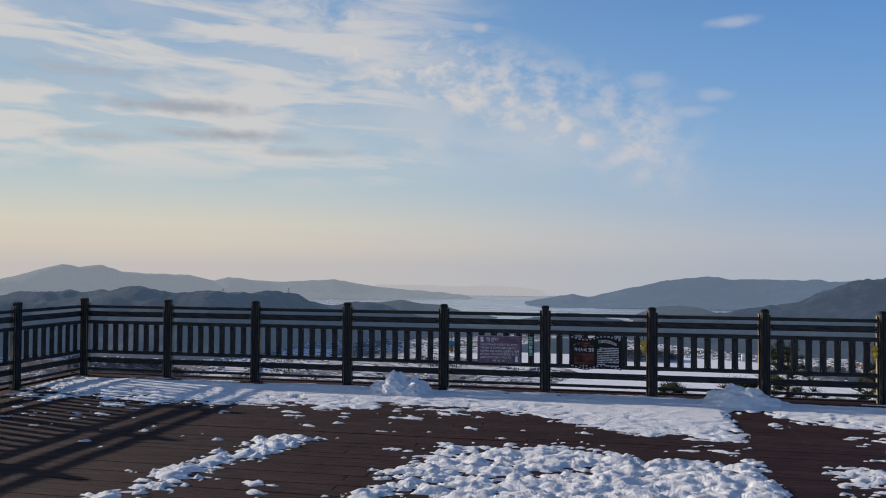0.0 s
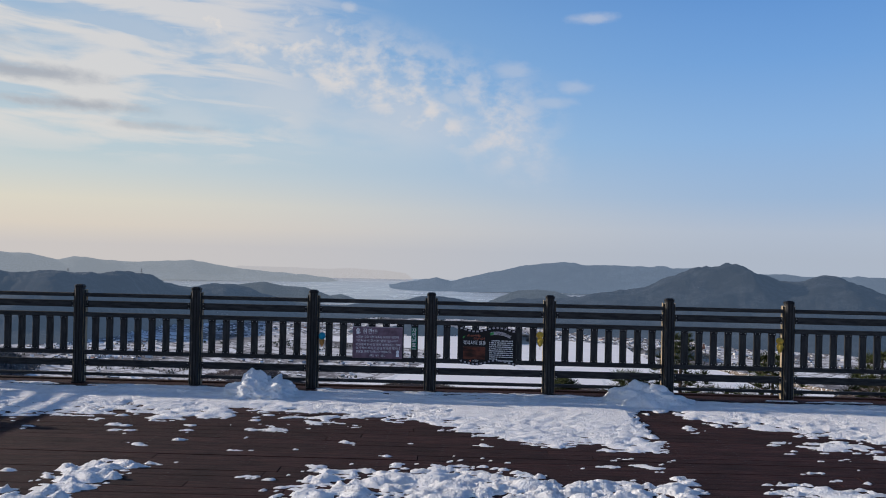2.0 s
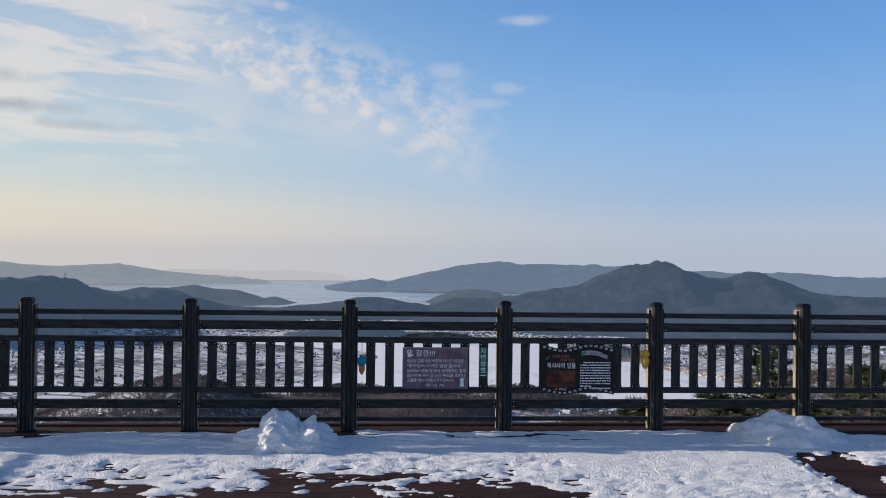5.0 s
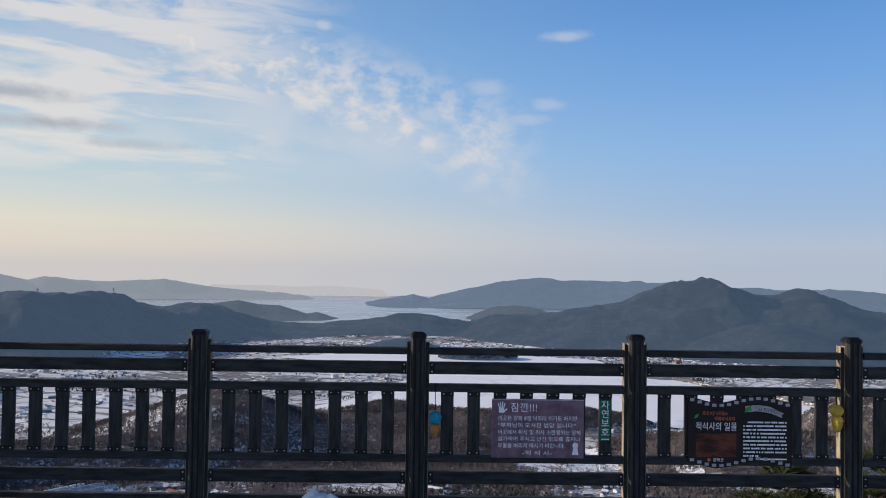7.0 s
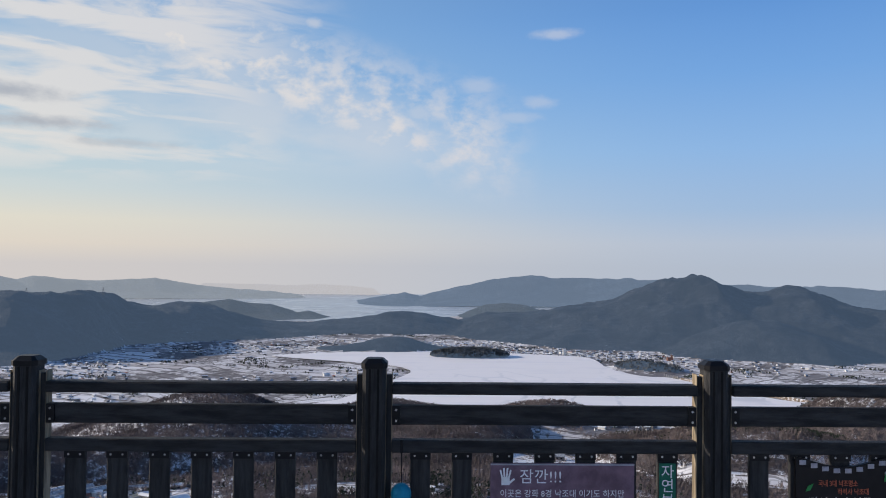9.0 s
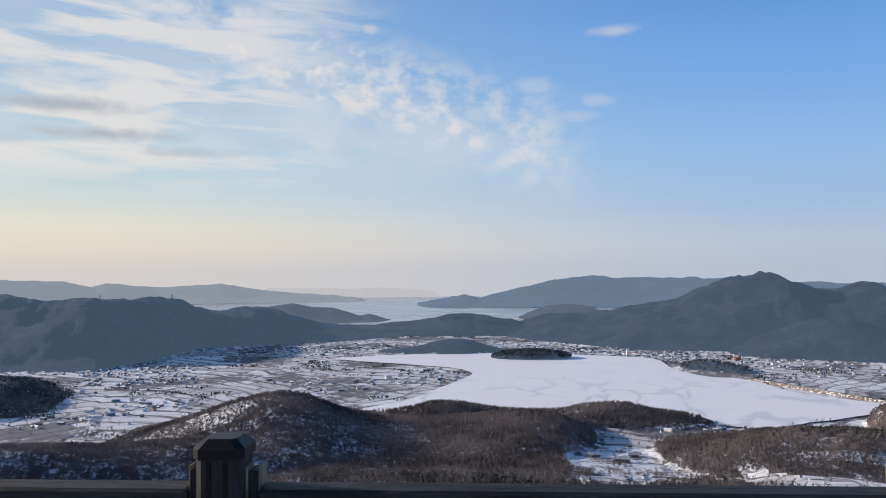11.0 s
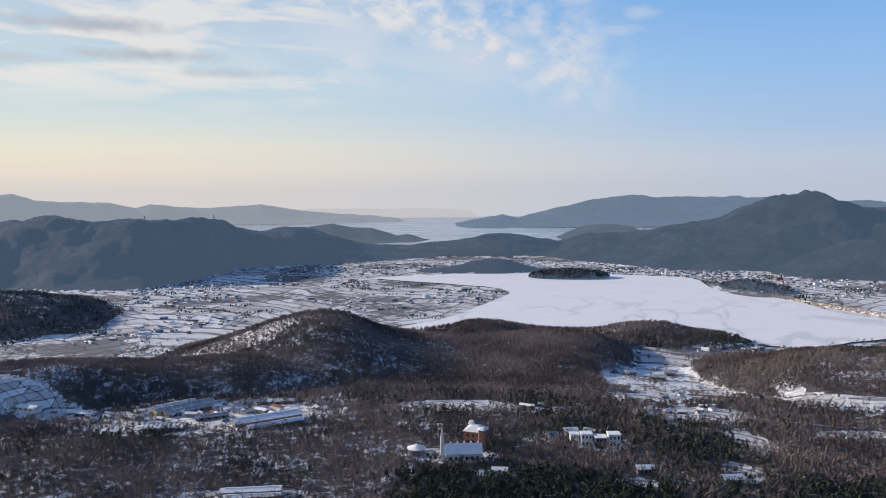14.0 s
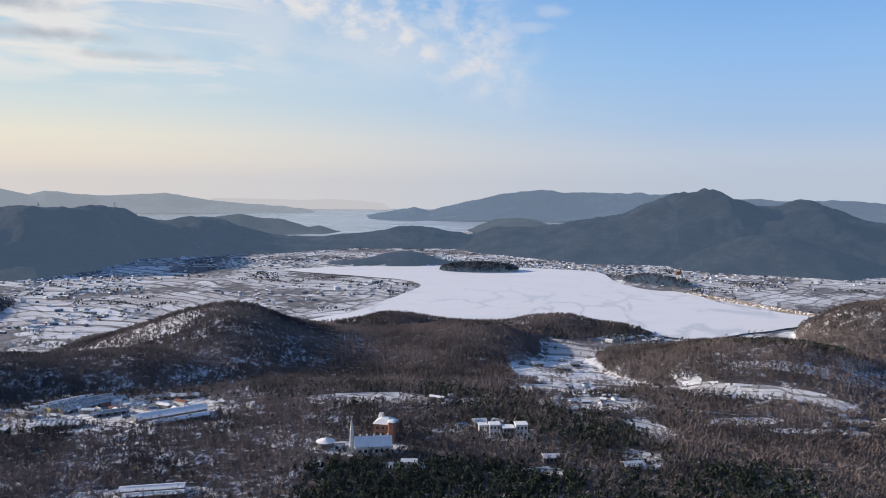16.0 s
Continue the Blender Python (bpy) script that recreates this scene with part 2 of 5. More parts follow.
GREENHOUSE = material("greenhouse_film", (0.56, 0.50, 0.38), 0.4, scale=1.0, vary=0.2, bump=0.2)
WINDOW = material("dark_window_glass", (0.03, 0.035, 0.045), 0.15, scale=3, vary=0.2, bump=0.0)
# Sea colour raised to pale grey, the haze over the water painted in
SEA = material("hazed_sea", (0.46, 0.50, 0.54), 0.25, scale=0.002, vary=0.10, bump=0.0, stretch=(1, 4, 1))
ROAD_SNOW = material("packed_snow_road", (0.66, 0.68, 0.72), 0.8, scale=0.2, vary=0.12, bump=0.1)
BANK = material("earth_bank", (0.20, 0.16, 0.13), 0.9, scale=0.2, vary=0.3, bump=0.2, spots=(1.5, (0.7, 0.72, 0.76)), spread=(0.5, 0.6))
CONCRETE = material("old_concrete", (0.34, 0.33, 0.32), 0.85, scale=0.6, vary=0.2, bump=0.2)
STEEL_FAR = material("galvanised_lattice", (0.20, 0.21, 0.23), 0.6, 0.3, scale=1, vary=0.1, bump=0.0)


def land_material(name, tones, patch, snow_at, snow=(0.74, 0.77, 0.82), bump=0.4):
    """Winter land: two tones of ground mottled at several scales, with lying snow."""
    m = bpy.data.materials.new(name)
    m.use_nodes = True
    k = Graph(m.node_tree)
    at = k.node("ShaderNodeTexCoord").outputs["Object"]
    a = k.noise(at, 1.0 / patch, 6, 0.62, 0.3)
    b = k.noise(at, 6.0 / patch, 6, 0.7)
    c = k.noise(at, 40.0 / patch, 3, 0.7)
    tone = k.mix(k.range(a, 0.35, 0.65), (*tones[0], 1), (*tones[1], 1))
    tone = k.mix(k.range(k.math("MULTIPLY", b, c), 0.16, 0.36), tone, (*tones[2], 1))
    lying = k.range(k.math("ADD", k.math("MULTIPLY", a, 0.35), k.math("ADD", k.math("MULTIPLY", b, 0.45), k.math("MULTIPLY", c, 0.20))), snow_at, snow_at + 0.07)
    tone = k.mix(lying, tone, (*snow, 1))
    p = k.node("ShaderNodeBsdfPrincipled")
    k.put(p.inputs["Base Color"], tone)
    p.inputs["Roughness"].default_value = 0.9
    p.inputs["Specular IOR Level"].default_value = 0.1
    n = k.node("ShaderNodeBump")
    n.inputs["Strength"].default_value, n.inputs["Distance"].default_value = bump, patch * 0.05
    k.put(n.inputs["Height"], k.math("ADD", b, c))
    k.put(p.inputs["Normal"], n.outputs[0])
    o = k.node("ShaderNodeOutputMaterial")
    k.put(o.inputs[0], p.outputs[0])
    return m


def field_material(name, zoom=1.0, scrubby=0.85, clear_of=0.505):
    """Snowed-over paddies and plots: cells of snow and stubble with dark banks between them."""
    m = bpy.data.materials.new(name)
    m.use_nodes = True
    k = Graph(m.node_tree)
    at = k.scaled(k.node("ShaderNodeTexCoord").outputs["Object"], (zoom, zoom, zoom))
    wob = k.noise(at, 0.006, 2, 0.5)
    flat = k.scaled(at, (1.0, 0.55, 0.0))
    add = k.node("ShaderNodeVectorMath", operation="ADD")
    k.put(add.inputs[0], flat)
    k.put(add.inputs[1], k.vector(k.math("MULTIPLY", wob, 90.0), k.math("MULTIPLY", k.noise(at, 0.005, 2, 0.5), 90.0), 0.0))
    warped = add.outputs[0]

    def parcels(turn, scale, wide, tall, light, dark, bias, seed):
        rot = k.node("ShaderNodeVectorRotate")
        rot.rotation_type = "Z_AXIS"
        k.put(rot.inputs["Vector"], warped)
        rot.inputs["Angle"].default_value = radians(turn)
        n = k.node("ShaderNodeTexBrick")
        n.offset, n.offset_frequency, n.squash, n.squash_frequency = 0.37, 2, 1.6, 3
        k.put(n.inputs["Vector"], rot.outputs[0])
        n.inputs["Color1"].default_value, n.inputs["Color2"].default_value = (*light, 1), (*dark, 1)
        n.inputs["Mortar"].default_value = (0.09, 0.08, 0.08, 1)
        n.inputs["Scale"].default_value, n.inputs["Mortar Size"].default_value = scale, 0.028
        n.inputs["Bias"].default_value, n.inputs["Brick Width"].default_value, n.inputs["Row Height"].default_value = bias, wide, tall
        return n.outputs["Color"]

    snow, stubble, soil = (0.82, 0.83, 0.87), (0.40, 0.365, 0.36), (0.21, 0.18, 0.165)
    big = k.mix(k.range(k.noise(at, 0.0035, 2, 0.5), 0.47, 0.53), parcels(18, 0.011, 0.9, 0.24, snow, stubble, -0.10, 1), parcels(-32, 0.014, 0.8, 0.30, snow, soil, -0.30, 2))
    strips = k.mix(k.range(k.noise(at, 0.006, 2, 0.5), 0.48, 0.52), parcels(12, 0.024, 1.5, 0.30, snow, stubble, -0.35, 3), parcels(40, 0.022, 1.2, 0.36, snow, stubble, -0.4, 4))
    tone = k.mix(0.33, big, strips)
    fine = k.noise(at, 0.06, 6, 0.7)
    scrub = k.range(k.math("ADD", k.math("MULTIPLY", fine, 0.42), k.math("MULTIPLY", k.noise(at, 0.007, 3, 0.5), 0.58)), clear_of, clear_of + 0.05)
    tone = k.mix(k.math("MULTIPLY", scrub, scrubby), tone, (0.13, 0.125, 0.135, 1))
    p = k.node("ShaderNodeBsdfPrincipled")
    k.put(p.inputs["Base Color"], tone)
    p.inputs["Roughness"].default_value = 0.9
    p.inputs["Specular IOR Level"].default_value = 0.1
    o = k.node("ShaderNodeOutputMaterial")
    k.put(o.inputs[0], p.outputs[0])
    return m


def ice_material(name):
    """Snow blown over lake ice, with long drift streaks and pale grey cracks."""
    m = bpy.data.materials.new(name)
    m.use_nodes = True
    k = Graph(m.node_tree)
    at = k.node("ShaderNodeTexCoord").outputs["Object"]
    warp = k.node("ShaderNodeVectorMath", operation="ADD")
    k.put(warp.inputs[0], k.scaled(at, (1.0, 0.45, 0.0)))
    k.put(warp.inputs[1], k.vector(k.math("MULTIPLY", k.noise(at, 0.008, 3, 0.5), 120.0), k.math("MULTIPLY", k.noise(at, 0.011, 3, 0.5), 70.0), 0.0))
    v = k.node("ShaderNodeTexVoronoi", feature="DISTANCE_TO_EDGE")
    k.put(v.inputs["Vector"], warp.outputs[0])
    v.inputs["Scale"].default_value = 0.016
    near = k.range(k.split(at)[1], 1450.0, 1050.0)
    crack = k.math("MULTIPLY", k.range(v.outputs["Distance"], 0.07, 0.02), k.math("MULTIPLY", near, k.range(k.noise(at, 0.01, 2, 0.5), 0.42, 0.55)))
    drift = k.range(k.noise(k.scaled(at, (0.25, 1.0, 1.0)), 0.035, 5, 0.6), 0.45, 0.70)
    tone = k.mix(k.math("MULTIPLY", drift, 0.5), (0.94, 0.92, 0.93, 1), (0.84, 0.84, 0.88, 1))
    tone = k.mix(k.math("MULTIPLY", crack, 0.38), tone, (0.46, 0.51, 0.58, 1))
    p = k.node("ShaderNodeBsdfPrincipled")
    k.put(p.inputs["Base Color"], tone)
    p.inputs["Roughness"].default_value = 0.6
    p.inputs["Specular IOR Level"].default_value = 0.3
    o = k.node("ShaderNodeOutputMaterial")
    k.put(o.inputs[0], p.outputs[0])
    return m


ICE = ice_material("snow_covered_lake_ice")


def hazed_material(name, colour, patch, glow, tint):
    """Woods for the backdrop ranges, kilometres of winter haze painted as base colour and glow."""
    # Wide tone spread paints sunlit and shaded patches on the slopes
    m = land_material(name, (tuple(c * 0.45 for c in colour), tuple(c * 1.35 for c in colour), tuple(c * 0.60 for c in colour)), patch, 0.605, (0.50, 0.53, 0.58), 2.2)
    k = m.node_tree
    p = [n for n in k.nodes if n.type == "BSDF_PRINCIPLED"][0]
    # emission adds the haze as an even glow; the woods are no lamp
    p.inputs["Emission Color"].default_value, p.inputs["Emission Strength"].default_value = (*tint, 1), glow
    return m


LITTER = land_material("leaf_litter_and_snow", ((0.10, 0.088, 0.092), (0.14, 0.118, 0.118), (0.18, 0.155, 0.148)), 60, 0.528, (0.80, 0.82, 0.87))
THIN_WOODS = land_material("thin_woodland_floor_under_snow", ((0.10, 0.088, 0.092), (0.14, 0.118, 0.118), (0.18, 0.155, 0.148)), 40, 0.498, (0.80, 0.82, 0.87))
SCRUB = land_material("snowy_scrub", ((0.13, 0.10, 0.09), (0.17, 0.135, 0.115), (0.10, 0.085, 0.075)), 26, 0.440, (0.84, 0.85, 0.89))
FIELDS = field_material("snowed_fields")
PLOTS = field_material("snowed_valley_plots", 3.2, 0.6, 0.60)
HAZED_WOODS = hazed_material("hazed_wooded_slope", (0.060, 0.068, 0.080), 85, 0.118, (0.38, 0.59, 0.93))
AIR_1 = hazed_material("backdrop_near_haze_glow", (0.060, 0.075, 0.095), 260, 0.17, (0.50, 0.66, 0.88))
AIR_2 = hazed_material("backdrop_far_haze_glow", (0.07, 0.09, 0.12), 300, 0.25, (0.48, 0.66, 0.94))
AIR_3 = hazed_material("backdrop_faint_haze_glow", (0.1, 0.12, 0.15), 400, 0.40, (0.58, 0.66, 0.76))
AIR_4 = hazed_material("backdrop_faintest_haze_glow", (0.12, 0.13, 0.15), 400, 0.62, (0.80, 0.78, 0.80))

# ---- building helpers ----
def mesh_from(name, verts, faces, mats, smooth=False, index=None):
    me = bpy.data.meshes.new(name)
    verts, faces = np.asarray(verts, np.float32), np.asarray(faces, np.int32)
    n = faces.shape[1]
    me.vertices.add(len(verts))
    me.vertices.foreach_set("co", verts.ravel())
    me.loops.add(faces.size)
    me.loops.foreach_set("vertex_index", faces.ravel())
    me.polygons.add(len(faces))
    me.polygons.foreach_set("loop_start", np.arange(0, faces.size, n, dtype=np.int32))
    me.polygons.foreach_set("use_smooth", np.full(len(faces), smooth))
    for m in mats:
        me.materials.append(m)
    if index is not None:
        me.polygons.foreach_set("material_index", np.asarray(index, np.int32))
    me.update(calc_edges=True)
    me.validate()
    return me


def part(name, bm, mat, parent=None, label="", m=None):
    me = bpy.data.meshes.new(name)
    bmesh.ops.recalc_face_normals(bm, faces=bm.faces)
    bm.to_mesh(me)
    bm.free()
    me.materials.append(mat)
    ob = new(name, me)
    if parent is not None:
        ob.parent = parent
    if m is not None:
        ob.matrix_basis = m
    if label:
        tagged(ob, label)
    return ob


def thing(name, x, y, z, label, category, group="", turn=0.0, kind=""):
    ob = new(name)
    ob.empty_display_size = 0.1
    ob.matrix_basis = pose(x, y, z, 0, 0, turn)
    return tagged(ob, label, category, group, kind)


def box(bm, cx, cy, cz, sx, sy, sz, bevel=0.0, m=None):
    r = bmesh.ops.create_cube(bm, size=1.0, matrix=(m or Matrix()) @ Matrix.LocRotScale((cx, cy, cz), None, (sx, sy, sz)))
    if bevel:
        edges = list({e for v in r["verts"] for e in v.link_edges})
        bmesh.ops.bevel(bm, geom=edges, offset=bevel, segments=1, affect="EDGES")
    return bm


def boxed(*args, **kw):
    return box(bmesh.new(), *args, **kw)


def rod(bm, a, b, r, n=6, r2=None):
    a, b = Vector(a), Vector(b)
    d = b - a
    q = d.to_track_quat("Z", "Y").to_matrix().to_4x4()
    bmesh.ops.create_cone(bm, cap_ends=True, segments=n, radius1=r, radius2=r if r2 is None else r2, depth=d.length, matrix=Matrix.Translation((a + b) / 2) @ q)
    return bm


def prism(bm, outline, y0, y1):
    """An outline in x and z, drawn out from y0 to y1."""
    a = [bm.verts.new((x, y0, z)) for x, z in outline]
    b = [bm.verts.new((x, y1, z)) for x, z in outline]
    bm.faces.new(a)
    bm.faces.new(b[::-1])
    for i in range(len(a)):
        j = (i + 1) % len(a)
        bm.faces.new((a[i], b[i], b[j], a[j]))
    return bm


def wave(x, y, scale, seed=0.0, octaves=4):
    """Smooth value noise over arrays, about -1 to 1."""
    total, amp = np.zeros_like(np.asarray(x, float)), 1.0
    for o in range(octaves):
        k = scale * 2.0 ** o
        u, v = np.asarray(x) / scale * 2.0 ** o + seed * 17.3 + o * 5.1, np.asarray(y) / scale * 2.0 ** o + seed * 9.7 - o * 3.3
        i, j = np.floor(u), np.floor(v)
        fu, fv = u - i, v - j
        fu, fv = fu * fu * (3 - 2 * fu), fv * fv * (3 - 2 * fv)

        def h(p, q):
            s = np.sin(p * 127.1 + q * 311.7 + seed * 74.7) * 43758.5453
            return (s - np.floor(s)) * 2 - 1
        total = total + amp * ((h(i, j) * (1 - fu) + h(i + 1, j) * fu) * (1 - fv) + (h(i, j + 1) * (1 - fu) + h(i + 1, j + 1) * fu) * fv)
        amp *= 0.5
    return total / 1.9


# ---- the land: one sheet from the hilltop out over the valley ----
LAKE_Z = -180.0
EYE_UP = 181.6


def step(v, a, b):
    t = np.clip((v - a) / (b - a), 0, 1)
    return t * t * (3 - 2 * t)


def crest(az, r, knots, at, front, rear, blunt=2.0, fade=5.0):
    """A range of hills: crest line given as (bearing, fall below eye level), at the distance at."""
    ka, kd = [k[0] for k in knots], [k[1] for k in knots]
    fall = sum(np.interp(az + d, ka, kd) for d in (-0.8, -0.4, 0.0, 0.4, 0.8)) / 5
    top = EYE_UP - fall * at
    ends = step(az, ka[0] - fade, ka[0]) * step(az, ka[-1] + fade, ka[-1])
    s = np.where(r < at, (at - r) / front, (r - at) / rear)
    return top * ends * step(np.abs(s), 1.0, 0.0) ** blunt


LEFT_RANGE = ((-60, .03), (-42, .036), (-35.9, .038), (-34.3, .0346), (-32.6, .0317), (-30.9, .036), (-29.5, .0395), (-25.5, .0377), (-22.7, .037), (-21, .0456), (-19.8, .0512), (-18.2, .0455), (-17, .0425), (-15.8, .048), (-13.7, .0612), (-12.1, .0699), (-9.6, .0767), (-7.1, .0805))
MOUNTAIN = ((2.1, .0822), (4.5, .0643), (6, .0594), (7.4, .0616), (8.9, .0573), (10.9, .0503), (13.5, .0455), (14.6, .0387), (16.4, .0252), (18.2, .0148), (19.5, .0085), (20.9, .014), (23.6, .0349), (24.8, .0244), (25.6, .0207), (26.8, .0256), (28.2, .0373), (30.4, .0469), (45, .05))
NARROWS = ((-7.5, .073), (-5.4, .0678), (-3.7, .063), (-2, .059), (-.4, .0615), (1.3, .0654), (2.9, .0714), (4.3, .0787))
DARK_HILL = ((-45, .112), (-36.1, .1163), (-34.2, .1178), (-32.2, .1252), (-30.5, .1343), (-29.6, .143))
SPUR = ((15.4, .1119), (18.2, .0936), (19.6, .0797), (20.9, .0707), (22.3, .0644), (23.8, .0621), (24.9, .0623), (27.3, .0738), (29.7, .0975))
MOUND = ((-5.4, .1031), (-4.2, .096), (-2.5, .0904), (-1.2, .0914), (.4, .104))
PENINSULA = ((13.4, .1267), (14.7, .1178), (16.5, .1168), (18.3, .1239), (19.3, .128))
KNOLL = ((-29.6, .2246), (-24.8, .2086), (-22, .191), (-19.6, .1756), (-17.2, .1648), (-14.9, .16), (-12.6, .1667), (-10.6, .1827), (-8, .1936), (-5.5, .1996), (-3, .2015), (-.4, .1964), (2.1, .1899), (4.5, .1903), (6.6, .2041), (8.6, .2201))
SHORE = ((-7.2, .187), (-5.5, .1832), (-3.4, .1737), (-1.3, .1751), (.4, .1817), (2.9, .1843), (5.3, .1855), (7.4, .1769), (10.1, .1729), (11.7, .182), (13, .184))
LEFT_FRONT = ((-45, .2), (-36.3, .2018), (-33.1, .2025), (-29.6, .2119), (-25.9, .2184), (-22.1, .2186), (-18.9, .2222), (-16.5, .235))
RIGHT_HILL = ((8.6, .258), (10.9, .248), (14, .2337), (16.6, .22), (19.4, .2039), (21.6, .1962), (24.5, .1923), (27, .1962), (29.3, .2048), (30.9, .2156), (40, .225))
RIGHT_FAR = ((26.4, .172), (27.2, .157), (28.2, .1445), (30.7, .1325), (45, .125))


def lie_of_land(x, y):
    """Height above the lake, and the share of it that is wooded hill."""
    r = np.hypot(x, y)
    az = np.degrees(np.arctan2(x, y)) + 0.9 * wave(x, y, 120, 5, 3) * step(r, 200, 500)
    out = np.hypot(np.maximum(y - 0.5, 0), np.maximum(np.abs(x) - 20, 0))
    slope = np.clip(1 - out / 360.0, 0, 1)
    base = 3 + 25 * step(r, 860, 420) + 150.4 * slope ** 1.4
    base = np.where(r > 2300, base - 9 * step(r, 2350, 2520), base)
    base = base + np.where(y > 5, wave(x, y, 90, 1, 3) * 2.2 * step(r, 200, 320) * step(r, 900, 700), 0)
    hills = np.zeros_like(r)
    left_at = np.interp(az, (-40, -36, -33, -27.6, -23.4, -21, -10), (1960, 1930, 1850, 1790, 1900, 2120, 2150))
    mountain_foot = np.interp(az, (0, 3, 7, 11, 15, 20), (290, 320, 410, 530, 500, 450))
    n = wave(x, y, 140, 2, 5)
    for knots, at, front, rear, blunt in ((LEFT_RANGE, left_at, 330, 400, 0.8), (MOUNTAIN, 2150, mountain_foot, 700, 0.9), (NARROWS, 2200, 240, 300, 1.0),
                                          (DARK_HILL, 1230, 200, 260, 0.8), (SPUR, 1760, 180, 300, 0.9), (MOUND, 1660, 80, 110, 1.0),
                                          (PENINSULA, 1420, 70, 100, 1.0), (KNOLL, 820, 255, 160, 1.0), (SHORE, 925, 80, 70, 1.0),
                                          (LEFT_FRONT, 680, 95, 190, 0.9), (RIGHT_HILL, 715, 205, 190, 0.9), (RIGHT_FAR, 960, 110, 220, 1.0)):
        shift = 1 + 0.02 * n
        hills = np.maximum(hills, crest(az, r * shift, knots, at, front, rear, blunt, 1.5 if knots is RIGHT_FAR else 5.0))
    green = 20 * np.exp(-((x - 6) / 62) ** 2 - ((y - 366) / 38) ** 4)
    hills = np.maximum(hills, green)
    h = np.maximum(base, hills)
    wooded = np.clip((hills - np.maximum(base, 1.0)) / 6.0, 0, 1)
    rough = wave(x, y, 55, 4, 5)
    gully = np.abs(wave(x, y, 170, 14, 4)) - 0.25
    h = h + wooded * (rough * np.clip(r / 1000, 0.3, 2.2) * 1.6 + wave(x, y, 11, 16, 2) * np.clip(r / 1000 - 0.6, 0, 1.3) * 1.5)
    h = h - wooded * gully * 0.36 * np.clip(h, 0, 140) * step(r, 900, 1300)
    ribs = np.abs(wave(x, y, 62, 24, 3)) - 0.25
    h = h - wooded * ribs * 0.10 * np.clip(h, 0, 120) * step(r, 1250, 1500)
    return h, wooded


def polar_sheet(azimuths, radii):
    a, r = np.meshgrid(np.radians(azimuths), radii, indexing="xy")
    x, y = r * np.sin(a), r * np.cos(a)
    nr, na = a.shape
    i = np.arange(nr * na).reshape(nr, na)
    faces = np.stack([i[:-1, :-1], i[:-1, 1:], i[1:, 1:], i[1:, :-1]], -1).reshape(-1, 4)[:, ::-1]
    return x, y, faces


def clearing(x, y):
    """Open ground among the woods: yards, plots and lanes."""
    c = np.zeros_like(x)
    for cx, cy, rx, ry, turn in ((-42, 432, 28, 14, 0), (46, 458, 17, 10, 0), (-215, 515, 78, 46, 12), (-345, 525, 66, 18, -12), (118, 725, 46, 34, 10), (112, 655, 30, 40, 0), (240, 848, 66, 30, 0), (108, 603, 46, 18, 0), (122, 548, 36, 24, 0), (-142, 368, 34, 9, 8), (-48, 552, 46, 20, 5), (222, 580, 40, 9, -42), (355, 615, 26, 46, -20), (205, 605, 9, 30, 0), (250, 482, 36, 7, 0),
                                 (268, 560, 46, 10, -30), (285, 600, 50, 10, -25), (300, 510, 50, 9, -15), (8, 545, 30, 8, 5), (212, 505, 30, 9, 10), (140, 480, 12, 26, 10), (118, 420, 10, 18, 0), (60, 400, 12, 7, 0), (-15, 405, 14, 6, 0)):
        a = radians(turn)
        u, v = (x - cx) * math.cos(a) + (y - cy) * math.sin(a), -(x - cx) * math.sin(a) + (y - cy) * math.cos(a)
        c = np.maximum(c, np.exp(-((u / rx) ** 2 + (v / ry) ** 2) ** 1.5))
    return c


bearings = np.concatenate([np.linspace(-180, -52, 40), np.arange(-50, 44, 0.16), np.linspace(46, 180, 40)])
distances = np.concatenate([[0.0, 1.5, 3.0], np.geomspace(4, 330, 50), np.geomspace(335, 1000, 190)[0:], np.geomspace(1006, 2600, 170), np.geomspace(2620, 4950, 16)])
gx, gy, gf = polar_sheet(bearings, distances)
gh, gw = lie_of_land(gx, gy)
verts = np.stack([gx, gy, gh + LAKE_Z], -1).reshape(-1, 3)
rr, ww = np.hypot(gx, gy).ravel(), gw.ravel()
fr, fw = rr[gf].mean(1), ww[gf].mean(1)
fx, fy = gx.ravel()[gf].mean(1), gy.ravel()[gf].mean(1)
scrubby = wave(fx, fy, 70, 6, 3)
open_ = np.maximum(clearing(fx, fy), np.exp(-((fx + 285) / 60) ** 2 - ((fy - 760) / 50) ** 2)) + 0.12 * scrubby
kind_index = np.where(fr < 320, 0, np.where(fw > 0.35, np.where(fr > np.where(fx < 0, np.where(fx < -480, 1390, 1010), 1200), 3, np.where(open_ > 0.62, 4, np.where(open_ > 0.42, 1, 0))), np.where(fr < np.where(fx < 70, 745, 640), np.where(open_ > 0.58, 4, np.where(open_ > 0.36, 1, 0)), np.where((fr < 780) & (scrubby > -0.1), 1, 2))))
snowy_west = (kind_index == 0) & (fr > 340) & (fr < 900) & (step(fx, 10, -150) + 0.45 * wave(fx, fy, 60, 51, 3) > 0.5)
kind_index = np.where(snowy_west, 5, kind_index)
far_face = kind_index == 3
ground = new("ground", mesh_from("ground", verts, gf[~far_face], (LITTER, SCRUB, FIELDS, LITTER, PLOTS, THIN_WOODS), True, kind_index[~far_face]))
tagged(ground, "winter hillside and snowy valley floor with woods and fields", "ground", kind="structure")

# Far faces of the land, cut off to carry the painted haze glow
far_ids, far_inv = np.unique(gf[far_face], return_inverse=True)
